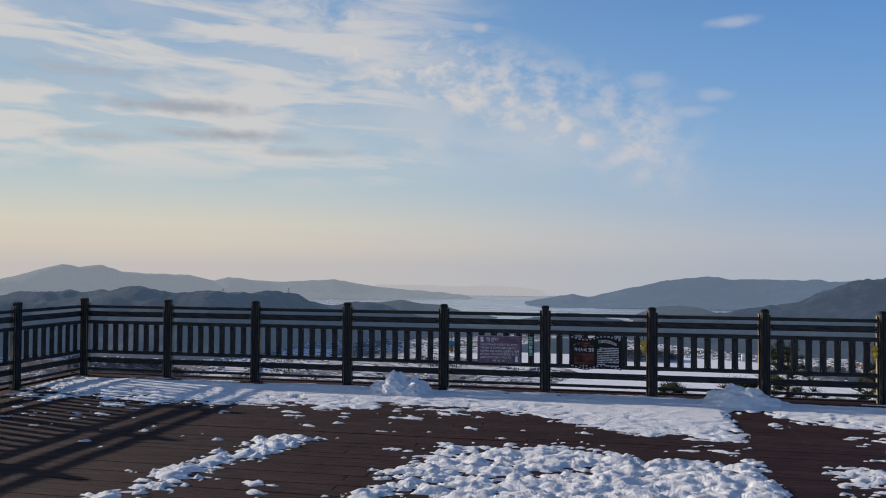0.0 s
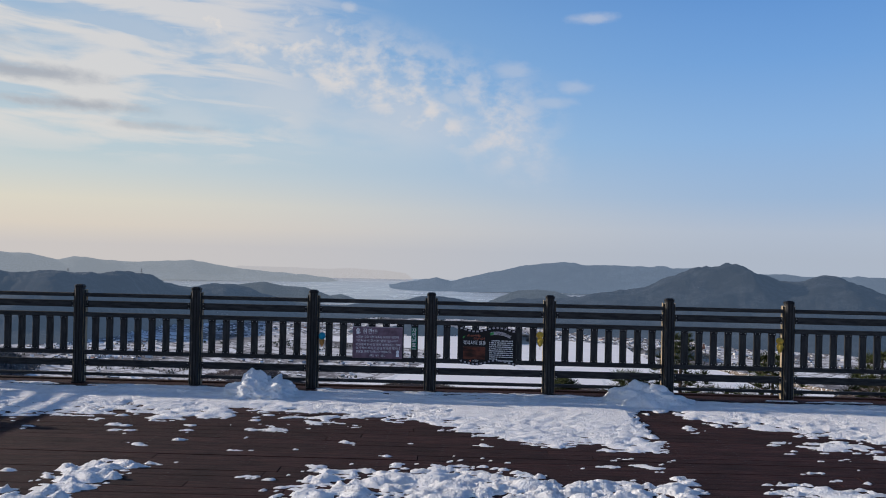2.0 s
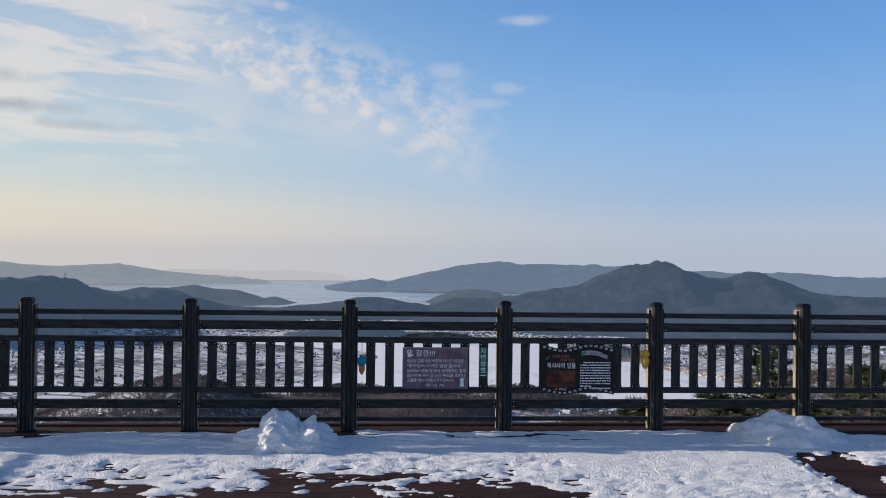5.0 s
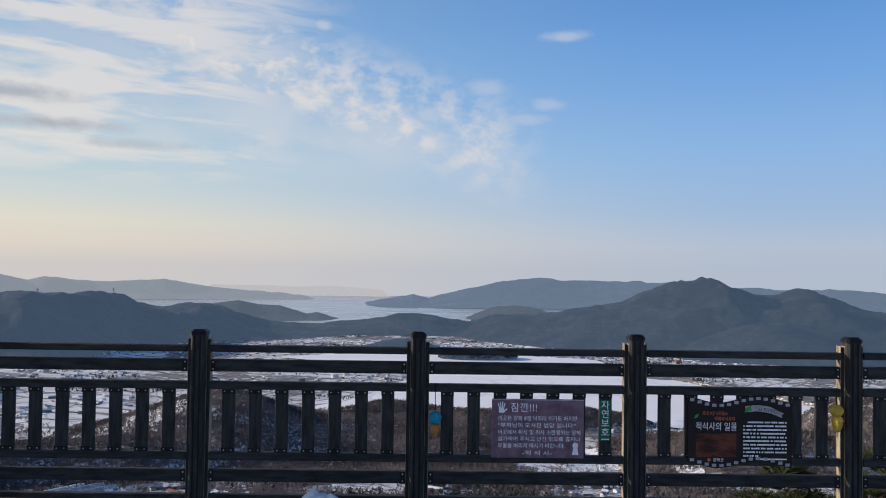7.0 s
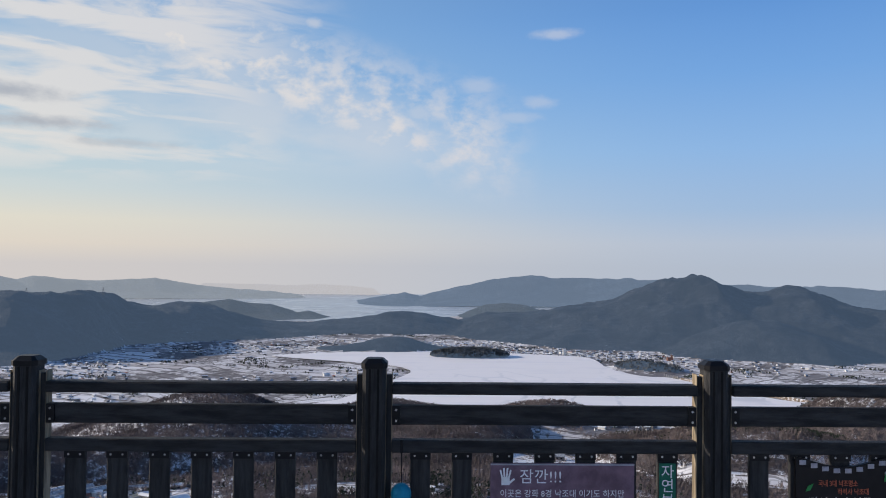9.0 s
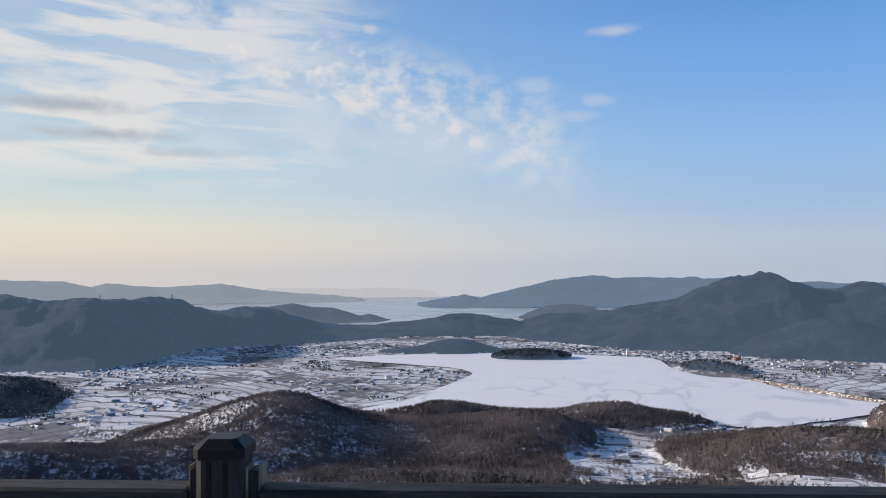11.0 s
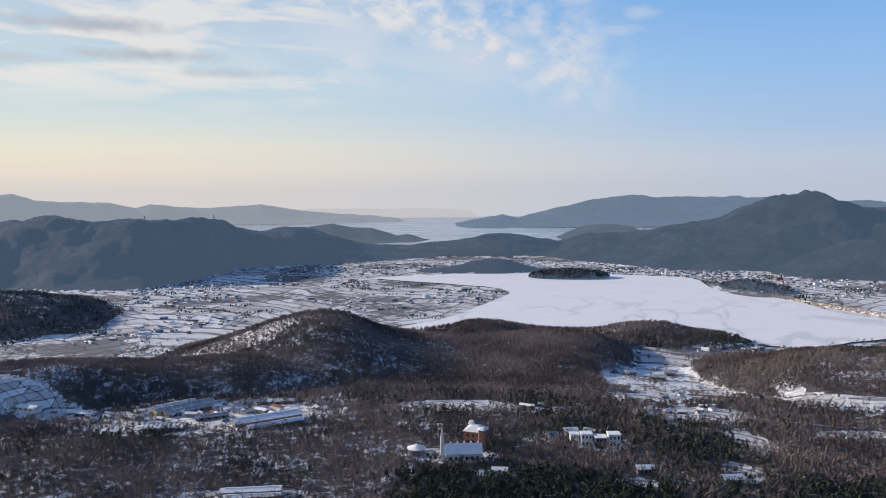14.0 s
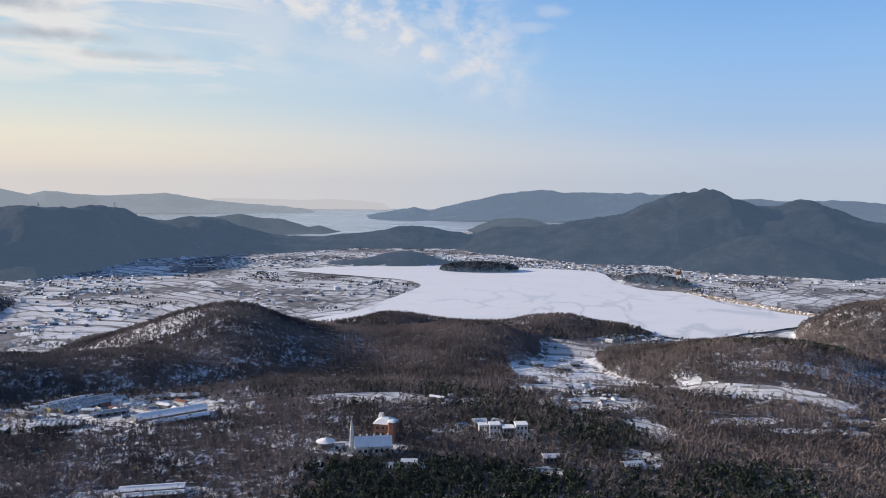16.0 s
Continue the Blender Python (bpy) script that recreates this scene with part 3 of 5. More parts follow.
ranges = new("backdrop_hills_0", mesh_from("backdrop_hills_0", verts[far_ids], far_inv.reshape(-1, 4), (HAZED_WOODS,), True))
tagged(ranges, "wooded mountains round the valley, blue-grey haze painted in as glow", "distant hills", kind="structure")

sx_, sy_, sf = polar_sheet(np.arange(-60, 61, 1.5), np.geomspace(2200, 4960, 24))
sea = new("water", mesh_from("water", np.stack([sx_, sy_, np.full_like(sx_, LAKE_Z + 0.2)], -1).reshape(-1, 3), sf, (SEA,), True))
tagged(sea, "pale grey sea channel lying in winter haze", "sea", kind="structure")


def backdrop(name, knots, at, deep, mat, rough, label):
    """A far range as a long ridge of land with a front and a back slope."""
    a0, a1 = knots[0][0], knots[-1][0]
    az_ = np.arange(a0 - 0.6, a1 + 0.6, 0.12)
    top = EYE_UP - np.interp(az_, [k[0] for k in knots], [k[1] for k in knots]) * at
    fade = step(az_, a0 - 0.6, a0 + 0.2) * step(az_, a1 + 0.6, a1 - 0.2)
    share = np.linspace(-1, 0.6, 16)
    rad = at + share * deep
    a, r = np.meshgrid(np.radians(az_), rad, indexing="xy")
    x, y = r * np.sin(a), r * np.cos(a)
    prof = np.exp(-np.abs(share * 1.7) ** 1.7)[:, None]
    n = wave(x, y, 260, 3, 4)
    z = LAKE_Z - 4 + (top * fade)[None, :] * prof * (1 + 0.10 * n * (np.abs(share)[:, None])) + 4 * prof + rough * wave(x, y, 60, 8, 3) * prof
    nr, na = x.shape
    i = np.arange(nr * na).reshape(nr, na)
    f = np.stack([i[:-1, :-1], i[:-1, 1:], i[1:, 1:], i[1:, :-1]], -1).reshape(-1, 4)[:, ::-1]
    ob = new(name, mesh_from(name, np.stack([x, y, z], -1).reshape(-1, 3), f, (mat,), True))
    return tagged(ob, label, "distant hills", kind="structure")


# Each range glows evenly: the farther off, the stronger its painted haze
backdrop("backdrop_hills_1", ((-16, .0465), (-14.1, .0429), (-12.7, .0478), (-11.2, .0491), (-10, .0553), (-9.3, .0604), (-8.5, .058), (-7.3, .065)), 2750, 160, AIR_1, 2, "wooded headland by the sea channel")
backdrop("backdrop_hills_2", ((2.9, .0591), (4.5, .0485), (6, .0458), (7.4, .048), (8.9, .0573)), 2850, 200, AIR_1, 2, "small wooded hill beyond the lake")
backdrop("backdrop_hills_3", ((-6.6, .052), (-5.4, .048), (-4.1, .0417), (-1.5, .0343), (-.4, .0389), (1.3, .0299), (4.6, .0176), (6.2, .013), (7.9, .0099), (9.5, .013), (11.6, .0121), (14.6, .0128), (16.2, .0138), (21.6, .018), (25.8, .0207), (27.2, .0176), (30.3, .0216), (45, .02)), 3900, 420, AIR_2, 9, "island mountains across the water, blue with painted haze")
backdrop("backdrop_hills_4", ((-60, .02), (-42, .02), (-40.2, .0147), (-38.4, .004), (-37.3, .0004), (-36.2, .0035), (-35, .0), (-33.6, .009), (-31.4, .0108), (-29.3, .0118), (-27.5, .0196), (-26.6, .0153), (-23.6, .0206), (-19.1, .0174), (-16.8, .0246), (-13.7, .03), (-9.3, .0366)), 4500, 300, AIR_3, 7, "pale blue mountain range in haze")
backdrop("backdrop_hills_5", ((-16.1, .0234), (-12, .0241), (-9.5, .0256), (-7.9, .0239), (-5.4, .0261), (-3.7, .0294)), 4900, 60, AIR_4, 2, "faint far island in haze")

# frozen lake
def shoreline(points, per=10, wobble=4.0, seed=1):
    """A closed, softly rounded and slightly ragged outline through a few shore marks."""
    p = np.array(points, float)
    n, res = len(p), []
    for i in range(n):
        a, b, c, d = p[i - 1], p[i], p[(i + 1) % n], p[(i + 2) % n]
        for t in np.linspace(0, 1, per, endpoint=False):
            res.append(0.5 * (2 * b + (c - a) * t + (2 * a - 5 * b + 4 * c - d) * t * t + (3 * b - a - 3 * c + d) * t ** 3))
    res = np.array(res)
    return res + np.stack([wave(res[:, 0], res[:, 1], 40, seed, 3), wave(res[:, 1], res[:, 0], 40, seed + 3, 3)], 1) * wobble


def sheet(name, outline, z, mat):
    bm = bmesh.new()
    f = bm.faces.new([bm.verts.new((x, y, z)) for x, y in outline])
    bmesh.ops.triangulate(bm, faces=[f])
    for f in bm.faces:
        if f.normal.z < 0:
            f.normal_flip()
    me = bpy.data.meshes.new(name)
    bm.to_mesh(me)
    bm.free()
    me.materials.append(mat)
    return new(name, me)


LAKE = ((-169, 944), (-107, 1036), (-75, 1130), (-24, 1294), (-71, 1384), (-252, 1482), (-283, 1530), (-94, 1605), (82, 1609), (277, 1551), (329, 1493), (324, 1376), (359, 1270), (409, 1238), (437, 1105), (485, 1050), (516, 1008), (455, 948), (364, 896), (300, 862), (240, 890), (113, 890), (-88, 900))
lake_outline = shoreline(LAKE, 10, 5.0)
lake = tagged(sheet("water_lake", lake_outline, LAKE_Z + 4.6, ICE), "frozen reservoir covered with wind-streaked snow", "lake", kind="structure")

BAY = 1.41


def octagon(r, c):
    k = r - c
    return [(-k, -r), (k, -r), (r, -k), (r, k), (k, r), (-k, r), (-r, k), (-r, -k)]


def drawn_up(bm, outline, z0, z1, shrink=1.0):
    a = [bm.verts.new((x, y, z0)) for x, y in outline]
    b = [bm.verts.new((x * shrink, y * shrink, z1)) for x, y in outline]
    bm.faces.new(a[::-1])
    bm.faces.new(b)
    for i in range(len(a)):
        j = (i + 1) % len(a)
        bm.faces.new((a[i], a[j], b[j], b[i]))
    return bm


# ---- things hung on the railing ----
pending = []


def lettering(body, size, mat, parent, m, align="LEFT", name="lettering", spread=1.0, wide=0.0):
    """Words to be set as a thin raised mesh; wide: the width to fit them to."""
    c = bpy.data.curves.new(name, "FONT")
    c.body, c.size, c.extrude, c.align_x, c.resolution_u = body, size, 0.0006, align, 3
    c.space_character = spread
    pending.append((new(name, c), mat, parent, m, wide))


def set_lettering():
    deps = bpy.context.evaluated_depsgraph_get()
    made = [bpy.data.meshes.new_from_object(tmp.evaluated_get(deps)) for tmp, *_ in pending]
    for me, (tmp, mat, parent, m, wide) in zip(made, pending):
        bpy.data.objects.remove(tmp)
        me.materials.clear()
        me.materials.append(mat)
        ob = new("lettering", me)
        ob.parent = parent
        xs_ = [v.co.x for v in me.vertices] or [0, 1]
        ob.matrix_basis = m @ Matrix.Diagonal((wide / (max(xs_) - min(xs_)) if wide else 1.0, 1.0, 1.0, 1.0))


def facing(x, y, z):
    return pose(x, y, z, 90, 0, 0)


notice = thing("notice_board", 0.777, -0.014, 0.567, "purple notice board with white Korean lettering on the railing", "sign")
part("board", boxed(0, 0, 0, 0.594, 0.014, 0.376, bevel=0.002), PURPLE, notice)
part("top_edge", boxed(0, -0.0075, 0.184, 0.592, 0.002, 0.006), SIGN_EDGE, notice, "pale worn upper edge")
lettering("잠깐!!!", 0.064, WHITE, notice, facing(-0.178, -0.0085, 0.112), spread=1.05)
for text, z, wide in (("이곳은 강화 8경 낙조대 이기도 하지만", 0.054, 0.51), ("“부처님이 모셔진 법당 입니다”", 0.009, 0.50), ("이곳에서 취식 및 취사 소란행위는 일체", -0.036, 0.53),
                      ("삼가하여 주시고 난간 밖으로 휴지나", -0.078, 0.53), ("오물을 버리지 마시기 바랍니다.", -0.121, 0.43), ("-적 석 사-", -0.168, 0.19)):
    lettering(text, 0.034, WHITE, notice, facing(-0.258 if z > -0.15 else -0.10, -0.0085, z), wide=wide)
hand_mark = bmesh.new()
box(hand_mark, -0.235, -0.0085, 0.116, 0.034, 0.002, 0.032, bevel=0.0)
for i, (lean, tall) in enumerate(((-14, 0.034), (-4, 0.042), (5, 0.042), (14, 0.034))):
    box(hand_mark, 0, 0, tall / 2, 0.007, 0.002, tall, m=pose(-0.248 + i * 0.0087, -0.0085, 0.128, 0, lean, 0))
box(hand_mark, 0, 0, 0.014, 0.008, 0.002, 0.028, m=pose(-0.220, -0.0085, 0.108, 0, 50, 0))
part("palm_mark", hand_mark, WHITE, notice, "white open palm print")
fig = bmesh.new()
rod(fig, (0.243, -0.0080, -0.105), (0.243, -0.0092, -0.105), 0.019, 14)
prism(fig, [(0.222, -0.165), (0.264, -0.165), (0.256, -0.120), (0.230, -0.120)], -0.0092, -0.0080)
part("figure_mark", fig, WHITE, notice, "small white seated figure print")

strip = thing("nature_sign", 1.213, -0.012, 0.625, "narrow green sign with white Korean letters on a slat", "sign")
part("board", boxed(0, 0, 0, 0.068, 0.006, 0.262), GREEN_SIGN, strip)
for i, ch in enumerate("자연보호"):
    lettering(ch, 0.060, WHITE, strip, facing(0, -0.0045, 0.076 - i * 0.058), "CENTER")
part("slogan_bar", boxed(0, -0.004, -0.122, 0.05, 0.002, 0.006), WHITE, strip)

story = thing("photo_story_board", 2.086, -0.016, 0.565, "black film-strip shaped board with a sunset photograph", "sign")


def ripple(u):
    return 0.024 * math.sin(2 * math.pi * (u + 0.14) / 0.52 - math.pi / 2)


outline = [(x, 0.205 + ripple(x)) for x in np.linspace(-0.338, 0.338, 25)] + [(x, -0.215 + ripple(x)) for x in np.linspace(0.338, -0.338, 25)]
part("board", prism(bmesh.new(), outline, 0.0, 0.012), SIGN_BLACK, story)
for edge, z0 in (("film_hole", 0.188), ("film_hole", -0.198)):
    for i in range(14):
        x = -0.310 + i * 0.0477
        part(edge, boxed(x, -0.002, z0 + ripple(x), 0.027, 0.002, 0.019), SIGN_EDGE, story)
part("photograph", boxed(-0.155, -0.002, -0.092, 0.262, 0.003, 0.150), DUSK_PRINT, story, "red sunset photograph")
lettering("국내 3대 낙조명소", 0.030, RED_INK, story, facing(-0.245, -0.0015, 0.102), wide=0.165)
lettering("적석사 낙조대", 0.030, RED_INK, story, facing(-0.165, -0.0015, 0.068), wide=0.130)
lettering("적석사의 일몰", 0.058, WHITE, story, facing(-0.288, -0.0015, 0.008), wide=0.265)
leaf = prism(bmesh.new(), [(-0.298, 0.080), (-0.278, 0.085), (-0.265, 0.112), (-0.288, 0.102)], -0.003, -0.001)
part("leaf_print", leaf, LEAF_INK, story)
ribbon = prism(bmesh.new(), [(0.035, 0.162), (0.12, 0.170), (0.20, 0.158), (0.285, 0.118), (0.270, 0.108), (0.275, 0.088), (0.19, 0.120), (0.11, 0.130), (0.035, 0.122)], -0.003, -0.001)
part("ribbon", ribbon, SIGN_EDGE, story, "pale title ribbon")
leaf2 = prism(bmesh.new(), [(0.03, 0.12), (0.075, 0.135), (0.07, 0.165), (0.035, 0.15)], -0.0045, -0.003)
part("leaf_print", leaf2, LEAF_INK, story)
lettering("사진이야기", 0.034, SIGN_BLACK, story, pose(0.115, -0.0035, 0.130, 90, 8, 0))
lines = bmesh.new()
lrng = np.random.default_rng(3)
for i in range(10):
    x, end = 0.022 + (0.03 if i == 0 else 0), 0.306 if i < 9 else 0.12
    while x < end - 0.01:
        wlen = float(lrng.uniform(0.007, 0.013))
        wlen = min(wlen, end - x)
        box(lines, x + wlen / 2, -0.0015, 0.058 - i * 0.0240, wlen, 0.002, 0.0105)
        x += wlen + (0.003 if lrng.random() < 0.72 else 0.010)
box(lines, 0.205, -0.0015, -0.178, 0.20, 0.002, 0.009)
part("story_text", lines, WHITE, story, "lines of small white print")
lettering("강화군", 0.026, WHITE, story, facing(-0.175, -0.0015, -0.195))
part("crest_mark", rod(bmesh.new(), (-0.20, -0.001, -0.186), (-0.20, -0.003, -0.186), 0.011, 10), RED_INK, story)


set_lettering()


def ball(bm, x, y, z, rx, rz, n=14):
    bmesh.ops.create_uvsphere(bm, u_segments=n, v_segments=9, radius=1.0, matrix=Matrix.LocRotScale((x, y, z), None, (rx, rx, rz)))
    return bm


blue = thing("blue_lantern", 0.115, -0.03, 0.632, "blue paper lantern with a faded orange tassel hung from the rail", "lantern")
part("shade", ball(bmesh.new(), 0, 0, 0, 0.042, 0.045, 16), BLUE_PLASTIC, blue)
tas = bmesh.new()
drawn_up(tas, octagon(0.026, 0.008), -0.085, -0.04, 1.1)
drawn_up(tas, octagon(0.006, 0.002), -0.125, -0.085, 4.2)
part("tassel", tas, ORANGE, blue, "faded orange tassel")
part("cord", rod(bmesh.new(), (0, 0, 0.04), (0, 0.0, 0.205), 0.0025, 5), BLACK, blue)
part("loop", rod(bmesh.new(), (0, 0.002, 0.165), (0, 0.002, 0.22), 0.006, 5), BLACK, blue)


def yellow_lantern(x):
    t = thing("yellow_lantern", x, -0.035, 0.655, "pair of yellow paper lanterns hung from the rail", "lantern", "yellow lanterns")
    part("shade", ball(bmesh.new(), 0, 0, 0.052, 0.043, 0.040, 16), YELLOW, t)
    low = ball(bmesh.new(), 0.004, 0, -0.018, 0.040, 0.042, 16)
    for v in low.verts:
        if v.co.z < -0.02:
            v.co.z -= (-0.02 - v.co.z) * 0.7
            v.co.x *= 0.85
    part("shade", low, YELLOW, t)
    part("tail", rod(bmesh.new(), (0.004, 0, -0.12), (0.004, 0, -0.07), 0.003, 5), YELLOW, t)
    part("cord", rod(bmesh.new(), (0, 0, 0.09), (0, 0, 0.19), 0.004, 5), BLACK, t)
    return t


yellow_lantern(2 * BAY - 0.115)
yellow_lantern(4 * BAY - 0.115)

# ---- viewing deck ----
rng = np.random.default_rng(7)
deck = thing("floor_deck", 0, 0, 0, "red-brown timber viewing deck partly under snow", "deck", kind="structure")
plank_meshes = []
for length in (3.0, 3.6, 4.2):
    bm = boxed(length / 2, 0, -0.014, length - 0.004, 0.1375, 0.028, bevel=0.0025)
    me = bpy.data.meshes.new("plank")
    bm.to_mesh(me)
    bm.free()
    me.materials.append(DECK)
    plank_meshes.append((length, me))
far_boxes = []
row = 0
y = 0.10
while y > -15.0:
    x = -5.72 - rng.random() * 1.5
    while x < 14.0:
        length, me = plank_meshes[int(rng.integers(3))]
        x0 = max(x, -5.72)
        if y > -7.6 and x0 == x:
            ob = new("plank", me)
            ob.parent = deck
            ob.location = (x, y, rng.normal() * 0.0012)
        else:
            far_boxes.append(((x0 + x + length) / 2, y, -0.014, x + length - x0 - 0.006, 0.134, 0.028))
        x += length
    y -= 0.14
    row += 1
cube = np.array([(i, j, k) for i in (-0.5, 0.5) for j in (-0.5, 0.5) for k in (-0.5, 0.5)])
sides = np.array([(0, 1, 3, 2), (4, 6, 7, 5), (0, 4, 5, 1), (2, 3, 7, 6), (0, 2, 6, 4), (1, 5, 7, 3)])
fb = np.array(far_boxes)
far = new("planks", mesh_from("planks", (fb[:, None, :3] + cube[None] * fb[:, None, 3:]).reshape(-1, 3), (np.arange(len(fb))[:, None, None] * 8 + sides[None]).reshape(-1, 4), (DECK,)))
far.parent = deck
tagged(far, kind="stuff")
spots = [(k * 0.5 + 0.12 + rng.normal() * 0.004, 0.10 - j * 0.14 + s) for k in range(-8, 28) for j in range(58) for s in (-0.035, 0.035) if rng.random() < 0.85]
centres = np.array([(u, v, 0.002) for u, v in spots])
corner = np.array([(-1, -1, 0), (1, -1, 0), (1, 1, 0), (-1, 1, 0)]) * 0.0048
heads = new("deck_screws", mesh_from("deck_screws", (centres[:, None, :] + corner[None]).reshape(-1, 3), np.arange(4 * len(centres)).reshape(-1, 4), (BLACK,)))
heads.parent = deck
tagged(heads, "dark screw heads in rows", kind="stuff")
part("edge_beam", boxed(4.0, 0.21, -0.08, 20.0, 0.06, 0.20, bevel=0.008), DECK_EDGE, deck)
part("edge_beam", boxed(-5.80, -7.2, -0.08, 0.06, 14.9, 0.20, bevel=0.008), DECK_EDGE, deck)
part("support_frame", boxed(4.0, -7.4, -0.62, 19.4, 15.0, 1.1), DECK_EDGE, deck)

# ---- railing ----
H = 1.175


def make_post():
    p = thing("fence_post", 0, 0, 0, "dark stained timber railing post with black chamfered cap", "fence post", "railing posts")
    body = part("post_body", drawn_up(bmesh.new(), octagon(0.047, 0.014), 0.0, H - 0.03), POST_WOOD, p)
    for s in (-0.017, 0.017):
        part("groove", boxed(s, -0.0475, H / 2 - 0.015, 0.009, 0.004, H - 0.04), GROOVE, body, "black groove down the post")
        part("groove", boxed(s, 0.0475, H / 2 - 0.015, 0.009, 0.004, H - 0.04), GROOVE, body, "black groove down the post")
    cap = bmesh.new()
    drawn_up(cap, octagon(0.053, 0.016), H - 0.032, H - 0.012)
    drawn_up(cap, octagon(0.053, 0.016), H - 0.012, H + 0.006, 0.62)
    part("cap", cap, BLACK, p, "black chamfered cap")
    part("side_board", boxed(-0.060, 0.022, H / 2 - 0.025, 0.022, 0.050, H - 0.08, bevel=0.002), POST_WOOD, p)
    part("side_board", boxed(0.060, 0.022, H / 2 - 0.025, 0.022, 0.050, H - 0.08, bevel=0.002), POST_WOOD, p)
    # thin pale slabs on both sides stand in for sunlight on the post
    for sx in (-1, 1):
        part("bleached_side", boxed(sx * 0.0722, 0.022, H / 2 - 0.02, 0.0024, 0.052, H - 0.07), SUNLIT_SIDE, p, "pale side of the post with sunlight painted in")
        part("bleached_side", boxed(sx * 0.0480, 0.012, H / 2 - 0.02, 0.0024, 0.050, H - 0.07), SUNLIT_SIDE, p, "pale side of the post with sunlight painted in")
    base = bmesh.new()
    box(base, 0, 0.0, 0.008, 0.12, 0.12, 0.016, bevel=0.003)
    part("base_plate", base, BLACK, p)
    return p


def make_panel():
    w = BAY - 0.144
    p = thing("railing", 0, 0, 0, "dark stained timber railing panel with upright slats", "railing", "railing panels")
    part("handrail", boxed(0, 0.012, 1.055, w, 0.07, 0.044, bevel=0.006), RAIL_WOOD, p)
    for z in (0.945, 0.240):
        rail = part("wide_rail", boxed(0, 0.018, z, w, 0.032, 0.080, bevel=0.004), RAIL_WOOD, p)
        for s in (-1, 1):
            b = part("bracket", boxed(s * (w / 2 - 0.018), -0.001, z, 0.034, 0.006, 0.078), BLACK, rail, "black steel bracket")
            for dz in (-0.022, 0.022):
                part("screw", rod(bmesh.new(), (s * (w / 2 - 0.018), -0.003, z + dz), (s * (w / 2 - 0.018), -0.007, z + dz), 0.005, 6), STEEL, rail)
    part("slat_rail", boxed(0, 0.014, 0.818, w, 0.046, 0.052, bevel=0.004), RAIL_WOOD, p)
    part("slat_rail", boxed(0, 0.014, 0.366, w, 0.046, 0.050, bevel=0.004), RAIL_WOOD, p)
    part("bottom_rail", boxed(0, 0.014, 0.104, w, 0.040, 0.036, bevel=0.004), RAIL_WOOD, p)
    for i in range(7):
        x = (i - 3) * 0.171
        s = part("slat", boxed(x, 0.012, 0.592, 0.082, 0.020, 0.404, bevel=0.003), POST_WOOD, p)
        for z in (0.780, 0.404):
            clip = bmesh.new()
            box(clip, x, -0.001, z, 0.084, 0.005, 0.030)
            part("clip", clip, BLACK, s, "black steel slat clip")
            for dx_ in (-0.024, 0.024):
                part("screw", rod(bmesh.new(), (x + dx_, -0.003, z), (x + dx_, -0.006, z), 0.0045, 6), STEEL, s)
    return p


post = make_post()
panel = make_panel()
post.matrix_basis = pose(-4 * BAY, 0, 0)
panel.matrix_basis = pose(-3.5 * BAY, 0, 0)
for k in range(-3, 10):
    copy_thing(post, pose(k * BAY, 0, 0))
for k in range(-3, 9):
    copy_thing(panel, pose((k + 0.5) * BAY, 0, 0))
for k in range(1, 10):
    copy_thing(post, pose(-4 * BAY, -k * BAY, 0, 0, 0, 90))
for k in range(0, 9):
    copy_thing(panel, pose(-4 * BAY, -(k + 0.5) * BAY, 0, 0, 0, 90))

# ---- snow on the deck ----
CELL = 0.021
xs, ys = np.arange(-5.55, 9.5, CELL), np.arange(-8.5, -0.05, CELL)
X, Y = np.meshgrid(xs, ys)
n_big, n_mid, n_fine = wave(X, Y, 0.9, 11, 4), wave(X, Y * 1.6, 0.30, 12, 4), wave(X, Y * 2.2, 0.13, 13, 3)
n_grain = wave(X, Y * 2.4, 0.085, 14, 3)
n_streak = wave(X * 0.30, Y * 3.0, 0.24, 15, 3)
ragged = n_big * 0.60 + n_mid * 0.85 + n_fine * 0.85 + n_grain * 1.15
edge = np.interp(X + 0.22 * wave(X, Y, 0.5, 27, 3), [-5.6, -5.0, -3.4, -1.7, -0.75, -0.45, -0.1, 0.4, 1.2, 2.0, 2.5, 3.3, 3.62, 3.70, 4.05, 4.4, 4.9, 5.5, 6.5, 9.5],
                 [-1.75, -1.95, -2.05, -1.75, -2.05, -1.35, -1.65, -2.0, -1.80, -2.35, -2.75, -2.80, -2.70, -0.85, -0.95, -1.5, -2.1, -2.55, -2.75, -2.65])
strip_m = (Y - edge) / 1.25 - 0.14 + ragged * 0.85 + np.clip((Y + 1.25) * 1.6, 0, 1)
strip_m = np.minimum(strip_m, 0.9)
strip_m -= np.exp(-((X - 1.6) / 0.85) ** 2 - ((Y + 0.36) / 0.26) ** 2) * np.clip(1.05 + 3.0 * n_streak, 0, 2.6)
strip_m -= np.where(Y > -0.36, (Y + 0.36) / 0.10 * np.clip(0.55 + 1.3 * n_streak + 0.4 * n_mid, 0.12, 2), 0)
thin = np.exp(-((Y - edge) / 0.6) ** 2)
strip_m -= np.clip(n_grain + 0.05, 0, 1) * thin * 1.2
patch_e = np.minimum.reduce([(X - 0.25 - 0.25 * (Y + 5)) / 0.35, (3.55 - X) / 0.20, (-3.35 - Y) / 0.32, (Y + 7.8) / 0.5])
patch_m = np.minimum(patch_e * 0.8, 0.55) + ragged * 0.85 - 0.34
